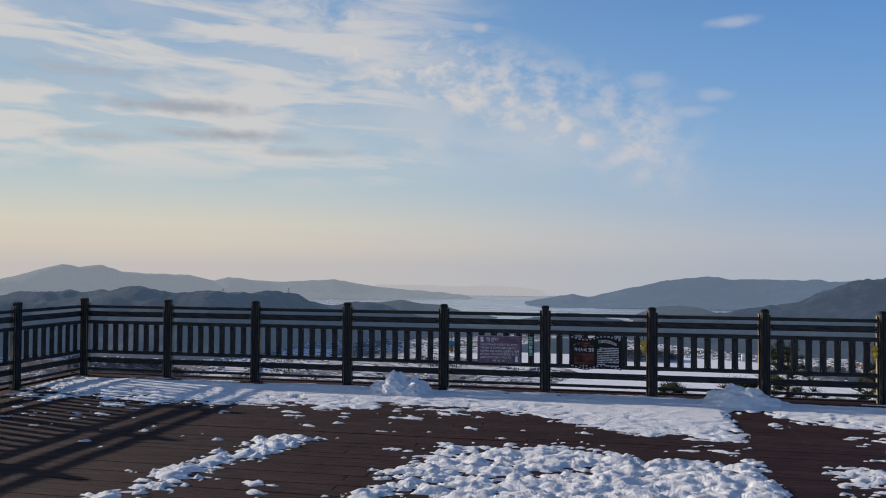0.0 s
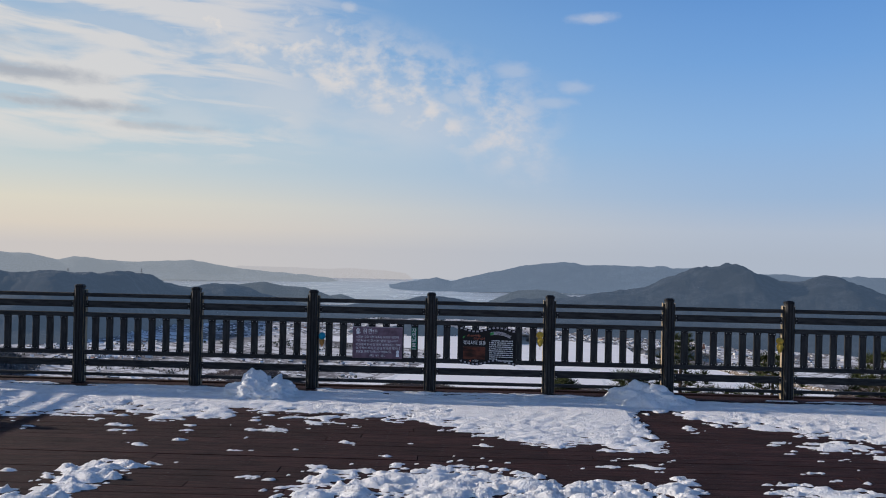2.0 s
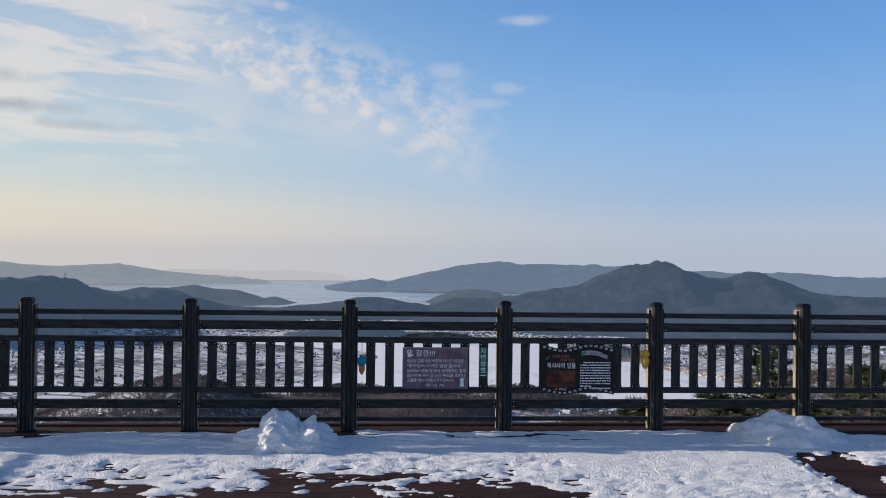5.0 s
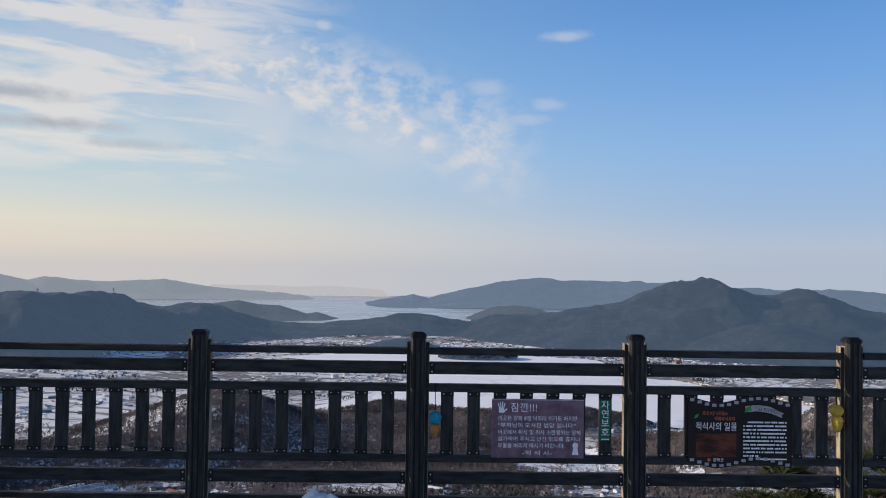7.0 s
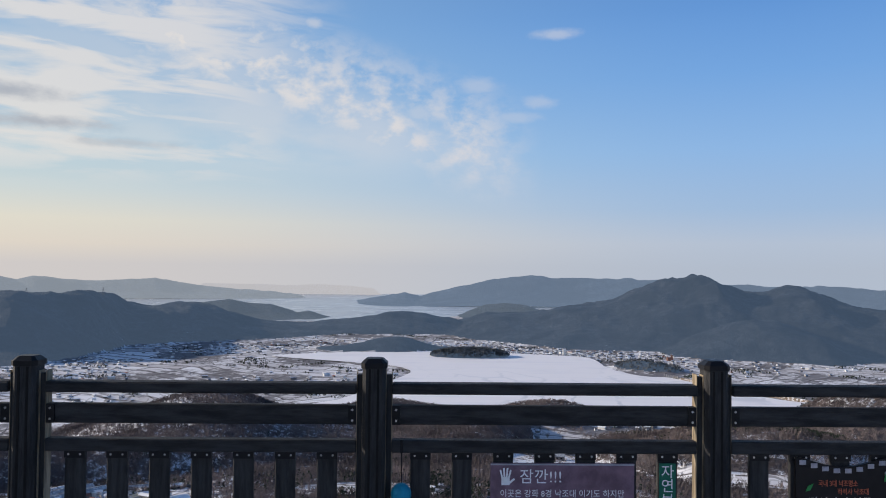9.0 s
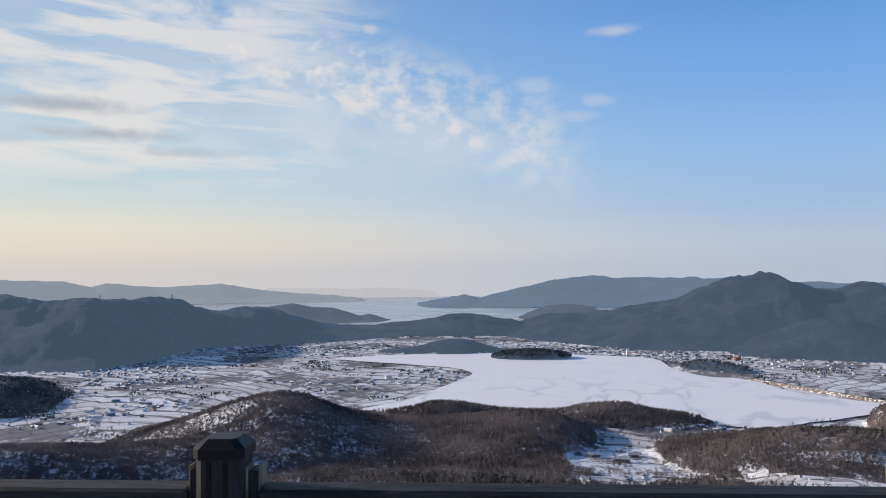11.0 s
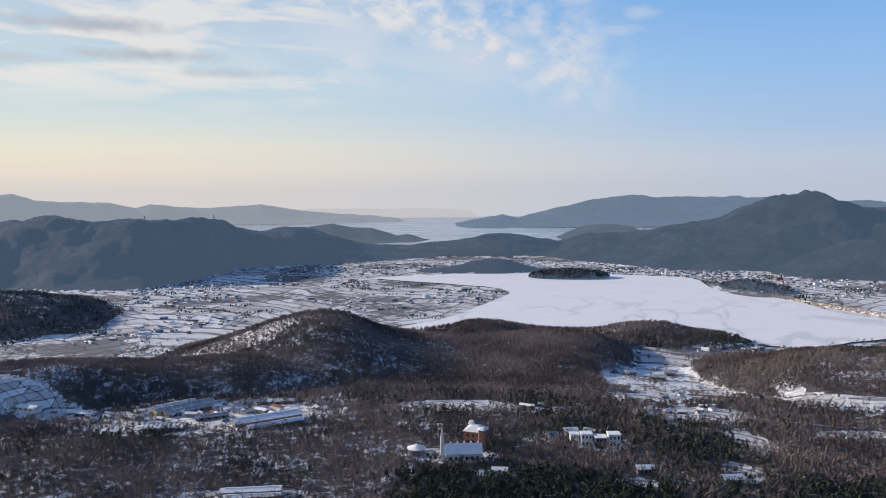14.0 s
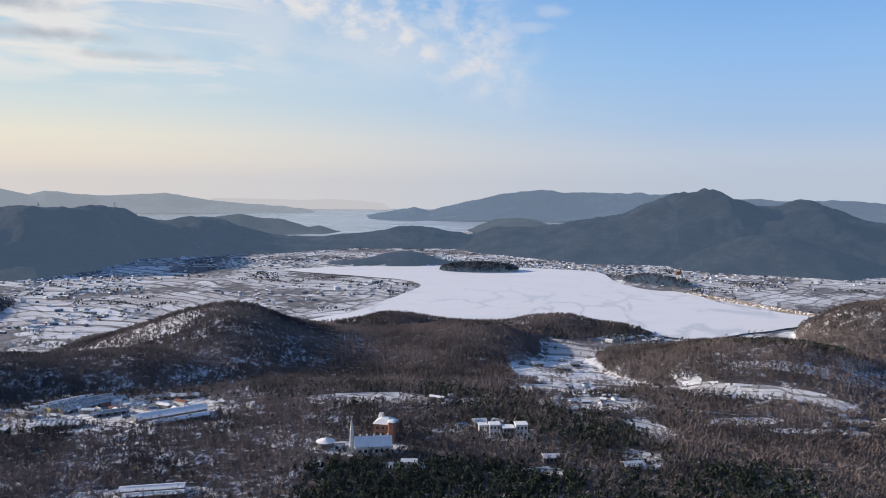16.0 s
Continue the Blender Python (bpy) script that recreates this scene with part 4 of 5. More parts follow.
patch_r = np.minimum.reduce([(X - 4.15) / 0.3, (-3.40 - Y) / 0.35, (Y + 7.5) / 0.5]) * 0.6 + ragged * 0.9 - 0.42
d_line = np.abs((X + 0.82) * 0.98 - (Y + 3.3) * 0.26) / 0.24
streak = 0.36 - d_line * 0.7 + ragged * 0.85 - np.where(Y > -3.35, (Y + 3.35) * 5, 0)
d_two = np.hypot((X + 0.45) / 0.35, (Y + 5.05) / 0.25)
second = 0.40 - d_two + ragged * 0.8
bits = wave(X, Y * 1.8, 0.30, 21, 2) * 1.0 + n_fine * 0.7 + n_grain * 0.5 - 0.93 - 0.25 * step(Y, -6, -7.5) + 0.1 * np.exp(-((Y + 3.0) / 1.2) ** 2)
crumbs = wave(X, Y * 1.3, 0.09, 24, 3) + 0.25 * n_grain - 0.86
Xj = X + 0.16 * ragged
walked = np.where((Xj > 3.6) & (Xj < 4.12) & (Y + 0.2 * ragged < -0.85), -2.0, 0.0)
M = np.maximum.reduce([strip_m, np.minimum(patch_m, 0.9), patch_r, streak, second, bits * 1.4, crumbs]) + walked
M = M - 2.5 * step(X + 0.5 * ragged, 8.2, 9.4)
keep_v = M > 0
thick = 0.004 + 0.020 * np.clip(M, 0, 1) + (np.clip(n_fine, -0.5, 1) * 0.007 + n_grain * 0.008) * np.clip(M * 3, 0, 1)
lumpy = np.clip(np.maximum(patch_e, np.minimum(streak, 0.6)), 0, 1) * np.clip(M * 2.5, 0, 1)
thick = thick + lumpy * (np.clip(n_mid + 0.1, 0, 1) * 0.044 + np.abs(n_fine) * 0.030 + np.clip(n_grain, 0, 1) * 0.012)
ski = np.exp(-((Y + 0.75) / 0.5) ** 2) * (np.sin(Y * 46 + n_big * 2) * 0.004 + n_streak * 0.016)
Z = np.where(keep_v, np.maximum(thick + ski, 0.004), -0.004)
idx = np.arange(X.size).reshape(X.shape)
quads = np.stack([idx[:-1, :-1], idx[:-1, 1:], idx[1:, 1:], idx[1:, :-1]], -1).reshape(-1, 4)
used = keep_v.ravel()[quads].any(1)
quads = quads[used]
uniq, inv = np.unique(quads, return_inverse=True)
pts = np.stack([X.ravel(), Y.ravel(), Z.ravel()], -1)[uniq]
snow_cover = new("snow", mesh_from("snow", pts, inv.reshape(-1, 4), (SNOW,), True))
tagged(snow_cover, "patches of trodden white snow lying on the deck", "snow", kind="stuff")


def snow_heap(x, y, wide, tall, chunky, seed, label):
    """A heap of shovelled snow; chunky: broken lumps with two peaks, else a smooth mound."""
    bm = bmesh.new()
    bmesh.ops.create_icosphere(bm, subdivisions=6 if chunky else 5, radius=1.0)
    shift = Vector((seed, 0, 0))
    for v in bm.verts:
        c = v.co.copy()
        rad = 1 + noise.fractal(c * 2.2 + shift, 1.0, 2.0, 5) * (0.16 if chunky else 0.30)
        up = max(c.z, 0.0)
        spread = 1.0 + (0.22 if chunky else 0.45) * (1 - up) ** 2
        if chunky:
            big = noise.voronoi(c * 2.6 + shift)[0][0]
            small = noise.voronoi(c * 6.5 + shift)[0][0]
            rad += 0.42 * (0.42 - big) + 0.20 * (0.40 - small)
            peaks = 0.52 + 0.55 * math.exp(-((c.x + 0.18) / 0.34) ** 2) + 0.42 * math.exp(-((c.x - 0.52) / 0.20) ** 2) + 0.20 * math.exp(-((c.x + 0.80) / 0.14) ** 2)
            high = tall * peaks
        else:
            high = tall * 0.95
        v.co = Vector((c.x * wide / 2 * rad * spread, c.y * wide * 0.34 * rad * spread, max(max(c.z, -0.02) * high * rad, -0.01)))
    for f in bm.faces:
        f.smooth = True
    me = bpy.data.meshes.new("snow_heap")
    bm.to_mesh(me)
    bm.free()
    me.materials.append(SNOW)
    ob = new("snow_heap", me)
    ob.location = (x, y, 0.006)
    return tagged(ob, label, "snow heap")


snow_heap(-0.48, -0.58, 0.82, 0.28, True, 3, "lumpy heap of shovelled snow by the railing")
snow_heap(3.86, -0.38, 0.76, 0.22, False, 9, "smooth mound of shovelled snow by the railing")

# ---- pines on the slope just beyond the railing ----
def near_pine(x, y, top, spread, seed):
    r = np.random.default_rng(seed)
    h, _ = lie_of_land(np.array([x]), np.array([y]))
    gz = float(h[0]) + LAKE_Z
    t = thing("pine_tree", x, y, gz, "young green pine on the slope beyond the railing", "tree", "pines by the deck")
    tall = top - gz
    trunk = bmesh.new()
    rod(trunk, (0, 0, -0.3), (0.05, 0, tall * 0.95), 0.07, 8, 0.015)
    for i in range(16):
        z = tall * (0.35 + 0.6 * i / 16)
        a = r.uniform(0, 6.28)
        reach = spread * (1.15 - z / tall)
        rod(trunk, (0, 0, z), (math.cos(a) * reach, math.sin(a) * reach, z + reach * 0.35), 0.018, 5, 0.005)
    part("trunk", trunk, BARK, t)
    vs, fs = [], []
    for i in range(330):
        z = tall * (0.42 + 0.58 * r.uniform(0, 1) ** 1.7)
        reach = spread * min(1.0, 1.5 * (1.08 - z / tall)) * math.sqrt(r.uniform(0.05, 1))
        a = r.uniform(0, 6.28)
        c = np.array([math.cos(a) * reach, math.sin(a) * reach, z - 0.1 + reach * 0.12])
        for j in range(40):
            d = r.normal(size=3)
            d[2] = abs(d[2]) * 0.8 + 0.15
            d = d / np.linalg.norm(d)
            side = np.cross(d, r.normal(size=3))
            side = side / np.linalg.norm(side) * 0.006
            length = r.uniform(0.08, 0.16)
            b = len(vs)
            vs += [c - side, c + side, c + d * length]
            fs.append((b, b + 1, b + 2))
    ob = new("crown", mesh_from("crown", vs, fs, (NEAR_PINE,)))
    ob.parent = t


near_pine(4.95, 2.1, 0.60, 1.15, 1)
near_pine(4.2, 1.9, 0.10, 1.1, 5)
near_pine(6.4, 2.4, 0.30, 1.3, 2)
near_pine(3.25, 1.9, -0.06, 1.1, 3)
near_pine(7.9, 2.2, 0.40, 1.2, 4)

# ---- the valley: woods ----
SECTOR = (-37.0, 37.0)


def inside(x, y, outline):
    o = np.asarray(outline)
    res = np.zeros(x.shape, bool)
    j = len(o) - 1
    for i in range(len(o)):
        hit = ((o[i, 1] > y) != (o[j, 1] > y)) & (x < (o[j, 0] - o[i, 0]) * (y - o[i, 1]) / (o[j, 1] - o[i, 1] + 1e-12) + o[i, 0])
        res ^= hit
        j = i
    return res


wr = np.random.default_rng(11)


def scatter(count, r0, r1, keep):
    a = np.radians(wr.uniform(*SECTOR, count))
    r = np.sqrt(wr.uniform(r0 ** 2, r1 ** 2, count))
    x, y = r * np.sin(a), r * np.cos(a)
    h, w = lie_of_land(x, y)
    k = keep(x, y, h, w, r) & ~(inside(x, y, lake_outline) & (h < 7))
    return x[k], y[k], h[k] + LAKE_Z


def evergreen_share(x, y, w):
    e = 0.5 * wave(x, y, 120, 31, 3) + 0.25 * wave(x, y, 40, 32, 2)
    e = e + 1.2 * np.exp(-((x - 6) / 62) ** 4 - ((y - 366) / 40) ** 4)
    e = e + 0.26 * np.exp(-((x - 98) / 46) ** 4 - ((y - 445) / 42) ** 4)
    e = e + 0.35 * np.exp(-((x - 330) / 60) ** 4 - ((y - 690) / 60) ** 4)
    e = e + 0.40 * np.exp(-((x - 140) / 70) ** 4 - ((y - 372) / 34) ** 4)
    e = e + 0.12 * np.exp(-((x + 330) / 170) ** 4 - ((y - 600) / 60) ** 4)
    return e - 0.22 * step(x, -120, -220)


def woods_keep(x, y, h, w, r):
    near = r < np.where(x < 70, 745, 640)
    shade_snow = np.exp(-((x + 290) / 70) ** 2 - ((y - 770) / 45) ** 2) * 0.45
    dens = np.where(near, 0.95 - 1.05 * clearing(x, y), np.where(w > 0.3, 0.95, 0.02)) + 0.35 * wave(x, y, 26, 33, 2) - shade_snow
    dens = np.where((w > 0.3) & ~near, np.maximum(dens, 0.25), dens)
    dens = dens - 0.12 * step(x, 10, -150) * np.clip(0.6 + 0.9 * wave(x, y, 60, 51, 3), 0, 1)
    return wr.random(x.shape) < dens


def bare_trees(name, x, y, z, label, tall=5.4, blades=17, width=0.17):
    n = len(x)
    hgt = tall * wr.uniform(0.65, 1.2, n)
    base = np.stack([x, y, z - 0.3], -1)
    ang = wr.uniform(0, 2 * np.pi, (n, blades))
    start = wr.uniform(0.25, 0.75, (n, blades)) * hgt[:, None]
    reach = wr.uniform(0.25, 1.0, (n, blades)) * hgt[:, None] * 0.34
    rise = wr.uniform(0.12, 0.42, (n, blades)) * hgt[:, None]
    a = base[:, None, :] + np.stack([np.cos(ang) * reach * 0.1, np.sin(ang) * reach * 0.1, start], -1)
    tip = base[:, None, :] + np.stack([np.cos(ang) * reach, np.sin(ang) * reach, np.minimum(start + rise, hgt[:, None])], -1)
    w = wr.uniform(0.6, 1.3, (n, blades)) * width
    side = np.stack([-np.sin(ang + 0.7) * w, np.cos(ang + 0.7) * w, np.zeros_like(w)], -1)
    tri = np.stack([a - side * 0.3, tip + side, tip - side + np.array([0, 0, -0.25])], 2).reshape(-1, 3)
    trunk_w = 0.10
    top = base + np.stack([np.zeros(n), np.zeros(n), hgt * 0.85], -1)
    t = np.stack([base + [trunk_w, 0, 0], base - [trunk_w, 0, 0], top], 1).reshape(-1, 3)
    v = np.concatenate([tri, t])
    f = np.arange(len(v)).reshape(-1, 3)
    ob = new(name, mesh_from(name, v, f, (TWIGS,)))
    return tagged(ob, label, "woods", kind="stuff")


def pine_woods(name, x, y, z, label, tall=4.8, tufts=26, size=0.55, mat=PINE):
    n = len(x)
    hgt = tall * wr.uniform(0.7, 1.2, n)
    lev = wr.uniform(0.22, 1.0, (n, tufts))
    ang = wr.uniform(0, 2 * np.pi, (n, tufts))
    wide = (1.05 - lev) ** 0.6 * hgt[:, None] * 0.36 * np.sqrt(wr.uniform(0.2, 1, (n, tufts)))
    c = np.stack([x[:, None] + np.cos(ang) * wide, y[:, None] + np.sin(ang) * wide, z[:, None] + lev * hgt[:, None]], -1)
    d1 = wr.normal(size=(n, tufts, 3))
    d1 /= np.linalg.norm(d1, axis=-1, keepdims=True)
    d2 = np.cross(d1, wr.normal(size=(n, tufts, 3)))
    d2 /= np.linalg.norm(d2, axis=-1, keepdims=True)
    s = size * wr.uniform(0.6, 1.3, (n, tufts, 1))
    tri = np.stack([c + d1 * s, c - d1 * s * 0.6 + d2 * s, c - d1 * s * 0.6 - d2 * s], 2).reshape(-1, 3)
    ob = new(name, mesh_from(name, tri, np.arange(len(tri)).reshape(-1, 3), (mat,)))
    return tagged(ob, label, "woods", kind="stuff")


tx, ty, tz = scatter(86000, 335, 1000, woods_keep)
ever = evergreen_share(tx, ty, 0) + wr.normal(size=tx.shape) * 0.12 > 0.30
bare_trees("bare_woods", tx[~ever], ty[~ever], tz[~ever], "leafless brown winter woods on the hills")
pine_woods("pine_woods", tx[ever], ty[ever], tz[ever], "dark green pine stands among the winter woods")

# scattered trees and hedges over the plain
hx, hy, hz = scatter(44000, 780, 2050, lambda x, y, h, w, r: (w < 0.3) & (wave(x, y, 60, 41, 3) + 0.35 * wave(x, y, 18, 42, 2) > 0.42))
pine_woods("hedgerow_trees", hx, hy, hz, "dark hedgerow trees and thickets across the snowy plain", 3.4, 7, 1.0)

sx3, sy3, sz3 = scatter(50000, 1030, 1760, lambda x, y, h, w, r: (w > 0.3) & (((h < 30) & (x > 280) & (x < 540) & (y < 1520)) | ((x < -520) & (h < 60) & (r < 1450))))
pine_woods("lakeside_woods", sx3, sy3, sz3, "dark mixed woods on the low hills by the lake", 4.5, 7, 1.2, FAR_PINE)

# the wooded island in the lake
bm = bmesh.new()
bmesh.ops.create_icosphere(bm, subdivisions=4, radius=1.0)
for v in bm.verts:
    n = noise.fractal(v.co * 2.0, 1.0, 2.0, 4)
    v.co = Vector((v.co.x * 76 * (1 + 0.1 * n), v.co.y * 34 * (1 + 0.1 * n), max(v.co.z, 0) ** 0.6 * 15 * (1 + 0.22 * n)))
for f in bm.faces:
    f.smooth = True
# the hill material gives the island its painted haze glow as well
isle = part("wooded_island", bm, HAZED_WOODS)
isle.location = (90, 1530, LAKE_Z + 4.0)
tagged(isle, "low wooded island in the frozen reservoir", "island")
ix, iy = wr.uniform(-78, 78, 2600), wr.uniform(-36, 36, 2600)
q = np.hypot(ix / 78, iy / 36)
ix, iy, q = ix[q < 1], iy[q < 1], q[q < 1]
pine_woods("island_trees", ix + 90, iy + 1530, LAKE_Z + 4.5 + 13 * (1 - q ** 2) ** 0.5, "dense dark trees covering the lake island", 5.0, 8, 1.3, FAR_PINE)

# ---- villages ----
def house_block(houses, mats):
    """Many small far houses in one mesh: walls and gabled roofs."""
    vs, fs, mi = [], [], []
    for x, y, z, w, d, h, turn, roof, wall in houses:
        c, s = math.cos(turn), math.sin(turn)

        def p(u, v, k):
            return (x + u * c - v * s, y + u * s + v * c, z + k)
        b = len(vs)
        rise = d * 0.28
        e = 0.3
        vs += [p(-w / 2, -d / 2, -1), p(w / 2, -d / 2, -1), p(w / 2, d / 2, -1), p(-w / 2, d / 2, -1), p(-w / 2, -d / 2, h), p(w / 2, -d / 2, h), p(w / 2, d / 2, h), p(-w / 2, d / 2, h),
               p(-w / 2 - e, -d / 2 - e, h - 0.1), p(w / 2 + e, -d / 2 - e, h - 0.1), p(w / 2 + e, d / 2 + e, h - 0.1), p(-w / 2 - e, d / 2 + e, h - 0.1), p(-w / 2 - e, 0, h + rise), p(w / 2 + e, 0, h + rise)]
        for q4 in ((0, 1, 5, 4), (1, 2, 6, 5), (2, 3, 7, 6), (3, 0, 4, 7)):
            fs.append([b + i for i in q4])
            mi.append(wall)
        for q4 in ((8, 9, 13, 12), (10, 11, 12, 13), (9, 10, 13, 13), (11, 8, 12, 12)):
            fs.append([b + i for i in q4])
            mi.append(roof)
    me = bpy.data.meshes.new("village_houses")
    me.from_pydata(vs, [], [list(dict.fromkeys(f)) for f in fs])
    for m in mats:
        me.materials.append(m)
    me.polygons.foreach_set("material_index", mi)
    me.update()
    return me


ROOF_BLUE = material("blue_sheet_roof", (0.10, 0.16, 0.28), 0.5, scale=0.3, vary=0.2, bump=0.1)
ROOF_RED = material("rust_red_roof", (0.28, 0.12, 0.09), 0.6, scale=0.3, vary=0.2, bump=0.1)
VILLAGE_MATS = (ROOF_SNOW, ROOF_DARK, ROOF_BLUE, ROOF_RED, WALL_WHITE, WALL_GREY)
houses = []
vr = np.random.default_rng(23)
for cx, cy, sx, sy, count in ((200, 1640, 90, 45, 190), (330, 1570, 90, 40, 190), (450, 1480, 80, 40, 110), (60, 1720, 100, 60, 130), (-150, 1760, 130, 70, 170), (-400, 1640, 110, 70, 170), (-590, 1360, 60, 60, 80),
                              (-560, 1200, 50, 50, 80), (-700, 1330, 60, 60, 50), (-250, 1160, 60, 60, 40), (560, 1400, 90, 60, 60), (720, 1500, 120, 60, 70), (-440, 990, 40, 40, 50), (-520, 900, 60, 40, 30), (170, 760, 50, 40, 20), (-110, 1240, 40, 50, 50), (70, 905, 70, 10, 20),
                              (255, 870, 50, 18, 34), (130, 560, 26, 20, 16), (110, 605, 36, 10, 10), (20, 545, 40, 14, 10), (330, 560, 50, 30, 10), (-215, 532, 40, 18, 60), (-345, 525, 40, 9, 46)):
    px, py = cx + vr.normal(size=count) * sx, cy + vr.normal(size=count) * sy
    wet = inside(px, py, lake_outline)
    ph, pw = lie_of_land(px, py)
    for x, y, h, w, in_lake in zip(px, py, ph, pw, wet):
        if in_lake or w > 0.30:
            continue
        big = vr.random() < 0.1
        houses.append((x, y, float(h) + LAKE_Z, vr.uniform(3.2, 6.0) * (1.8 if big else 1), vr.uniform(2.8, 4.2), vr.uniform(1.5, 2.4) * (1.4 if big else 1), vr.uniform(-0.7, 0.7),
                       int(vr.choice([0, 1, 2, 3], p=[0.56, 0.37, 0.03, 0.04])), int(vr.choice([4, 5], p=[0.45, 0.55]))))
village = new("village_houses", house_block(houses, VILLAGE_MATS))
tagged(village, "small snow-roofed village houses scattered round the reservoir", "houses", kind="stuff")

# ---- buildings in the near valley ----
def land_z(x, y):
    h, _ = lie_of_land(np.array([float(x)]), np.array([float(y)]))
    return float(h[0]) + LAKE_Z


def gable(w, d, h, rise, over=0.5):
    return (boxed(0, 0, h / 2 - 0.5, w, d, h + 1.0),
            prism(bmesh.new(), [(-d / 2 - over, h), (0, h + rise), (d / 2 + over, h), (d / 2 + over, h + 0.25), (0, h + rise + 0.3), (-d / 2 - over, h + 0.25)], -w / 2 - over, w / 2 + over))


ROT = Matrix.Rotation(radians(90), 4, "Z")


def windows(parent, w, d, h, floors, across, mat=WINDOW, side=-1):
    for f in range(floors):
        for i in range(across):
            x = (i + 0.5) / across * w - w / 2
            z = (f + 0.55) * h / floors
            part("window", boxed(x, side * (d / 2 + 0.04), z, w / across * 0.45, 0.1, h / floors * 0.42), mat, parent)


# church with a tall thin spire
cz = land_z(-38, 424)
church = thing("church", -33, 424, cz, "white church with snowy gabled roof and tall thin spire", "church", turn=8)
church.scale = (1.2, 1.2, 1.2)
wall, roof = gable(16.5, 8.5, 4.2, 3.6)
part("wall", wall, WALL_WHITE, church)
part("roof", roof, ROOF_SNOW, church, "snow-covered roof", m=ROT)
for i in range(5):
    part("roof_dormer", drawn_up(bmesh.new(), octagon(0.55, 0.15), 7.3, 8.9, 0.4), ROOF_SNOW, church, m=pose(-6 + i * 3.2, 0.3, 0))
windows(church, 15, 8.5, 4.0, 1, 6)
spire = part("spire", drawn_up(bmesh.new(), octagon(1.15, 0.3), -1.0, 11.0, 0.75), WALL_WHITE, church, "slender white bell tower", m=pose(-10.0, -1.0, 0))
part("spire_tip", drawn_up(bmesh.new(), octagon(0.9, 0.25), 11.0, 16.5, 0.12), WALL_WHITE, spire)
part("spire_cross", box(boxed(0, 0, 17.3, 0.22, 0.22, 2.0), 0, 0, 17.6, 1.0, 0.22, 0.22), WALL_WHITE, spire)
for s in (-1, 1):
    part("buttress", prism(bmesh.new(), [(-12.0 if s < 0 else -9.4, 0), (-10.6 if s < 0 else -8.0, 0), (-10.2, 6.5), (-10.6 if s < 0 else -9.8, 6.5)], -1.6, -1.0), WALL_WHITE, church)

hz_ = land_z(-30, 449)
hall = thing("brick_hall", -27.5, 447, hz_, "red brick hall with hipped snowy roof", "building", turn=-14)
hall.scale = (1.25, 1.2, 1.1)
part("wall", boxed(0, 0, 4.6, 9.5, 8.5, 11.2), WALL_BRICK, hall)
part("roof", drawn_up(bmesh.new(), [(-5.2, -4.8), (5.2, -4.8), (5.2, 4.8), (-5.2, 4.8)], 10.2, 12.6, 0.35), ROOF_SNOW, hall, "snow-covered hipped roof")
part("corner_turret", drawn_up(bmesh.new(), octagon(1.7, 0.6), 0, 12.0, 1.0), WALL_BRICK, hall, m=pose(4.4, -4.0, 0))
part("turret_roof", drawn_up(bmesh.new(), octagon(2.1, 0.7), 12.0, 13.0, 0.5), ROOF_SNOW, hall, m=pose(4.4, -4.0, 0))
part("roof_lantern", drawn_up(bmesh.new(), octagon(1.3, 0.4), 12.4, 14.4, 0.7), WALL_WHITE, hall, m=pose(-2.5, 1.5, 0))
windows(hall, 8, 8.5, 9.5, 3, 3)

rotunda_z = land_z(-61, 433)
rotunda = thing("rotunda", -61, 433, rotunda_z, "round pavilion with white snowy roof", "pavilion")
part("wall", rod(bmesh.new(), (0, 0, -1), (0, 0, 3.6), 4.6, 20), WALL_GREY, rotunda)
part("roof", rod(bmesh.new(), (0, 0, 3.6), (0, 0, 5.2), 5.6, 24, 1.2), ROOF_SNOW, rotunda, "snow-covered round roof")
part("finial", rod(bmesh.new(), (0, 0, 5.2), (0, 0, 6.0), 0.8, 8, 0.4), ROOF_SNOW, rotunda)
for i, (x, y) in enumerate(((-52, 425), (-49, 424.5), (-46, 424), (-54, 429), (-50, 428.6))):
    shrub = bmesh.new()
    bmesh.ops.create_icosphere(shrub, subdivisions=2, radius=1.0)
    for v in shrub.verts:
        v.co *= 1 + 0.35 * noise.noise(v.co * 2.5 + Vector((i * 3.0, 0, 0)))
        v.co.z *= 1.1
    ob = part("shrub", shrub, PINE)
    ob.location = (x, y, land_z(x, y) + 0.6)
    tagged(ob, "clipped dark shrub in the snowy yard", "shrub", "yard shrubs")

for x, y, w, d, h, turn, wallm in ((38, 459, 6.5, 6, 7.2, 5, WALL_WHITE), (46, 456, 6.5, 6.5, 6.4, 5, WALL_GREY), (54, 457, 7, 6.5, 8.2, 5, WALL_WHITE), (31, 461, 5, 5, 6.0, 5, WALL_WHITE)):
    b = thing("villa", x, y, land_z(x, y), "pale two-storey villa with flat snowy roof", "house", "hillside villas", turn=turn)
    part("wall", boxed(0, 0, h / 2 - 0.6, w, d, h + 1.2), wallm, b)
    part("roof", boxed(0, 0, h + 0.15, w + 0.8, d + 0.8, 0.5, bevel=0.1), ROOF_SNOW, b, "snow-covered flat roof")
    windows(b, w, d, h, 2, 3)
    part("door", boxed(w * 0.3, -d / 2 - 0.05, 1.0, 0.9, 0.1, 2.0), WINDOW, b)
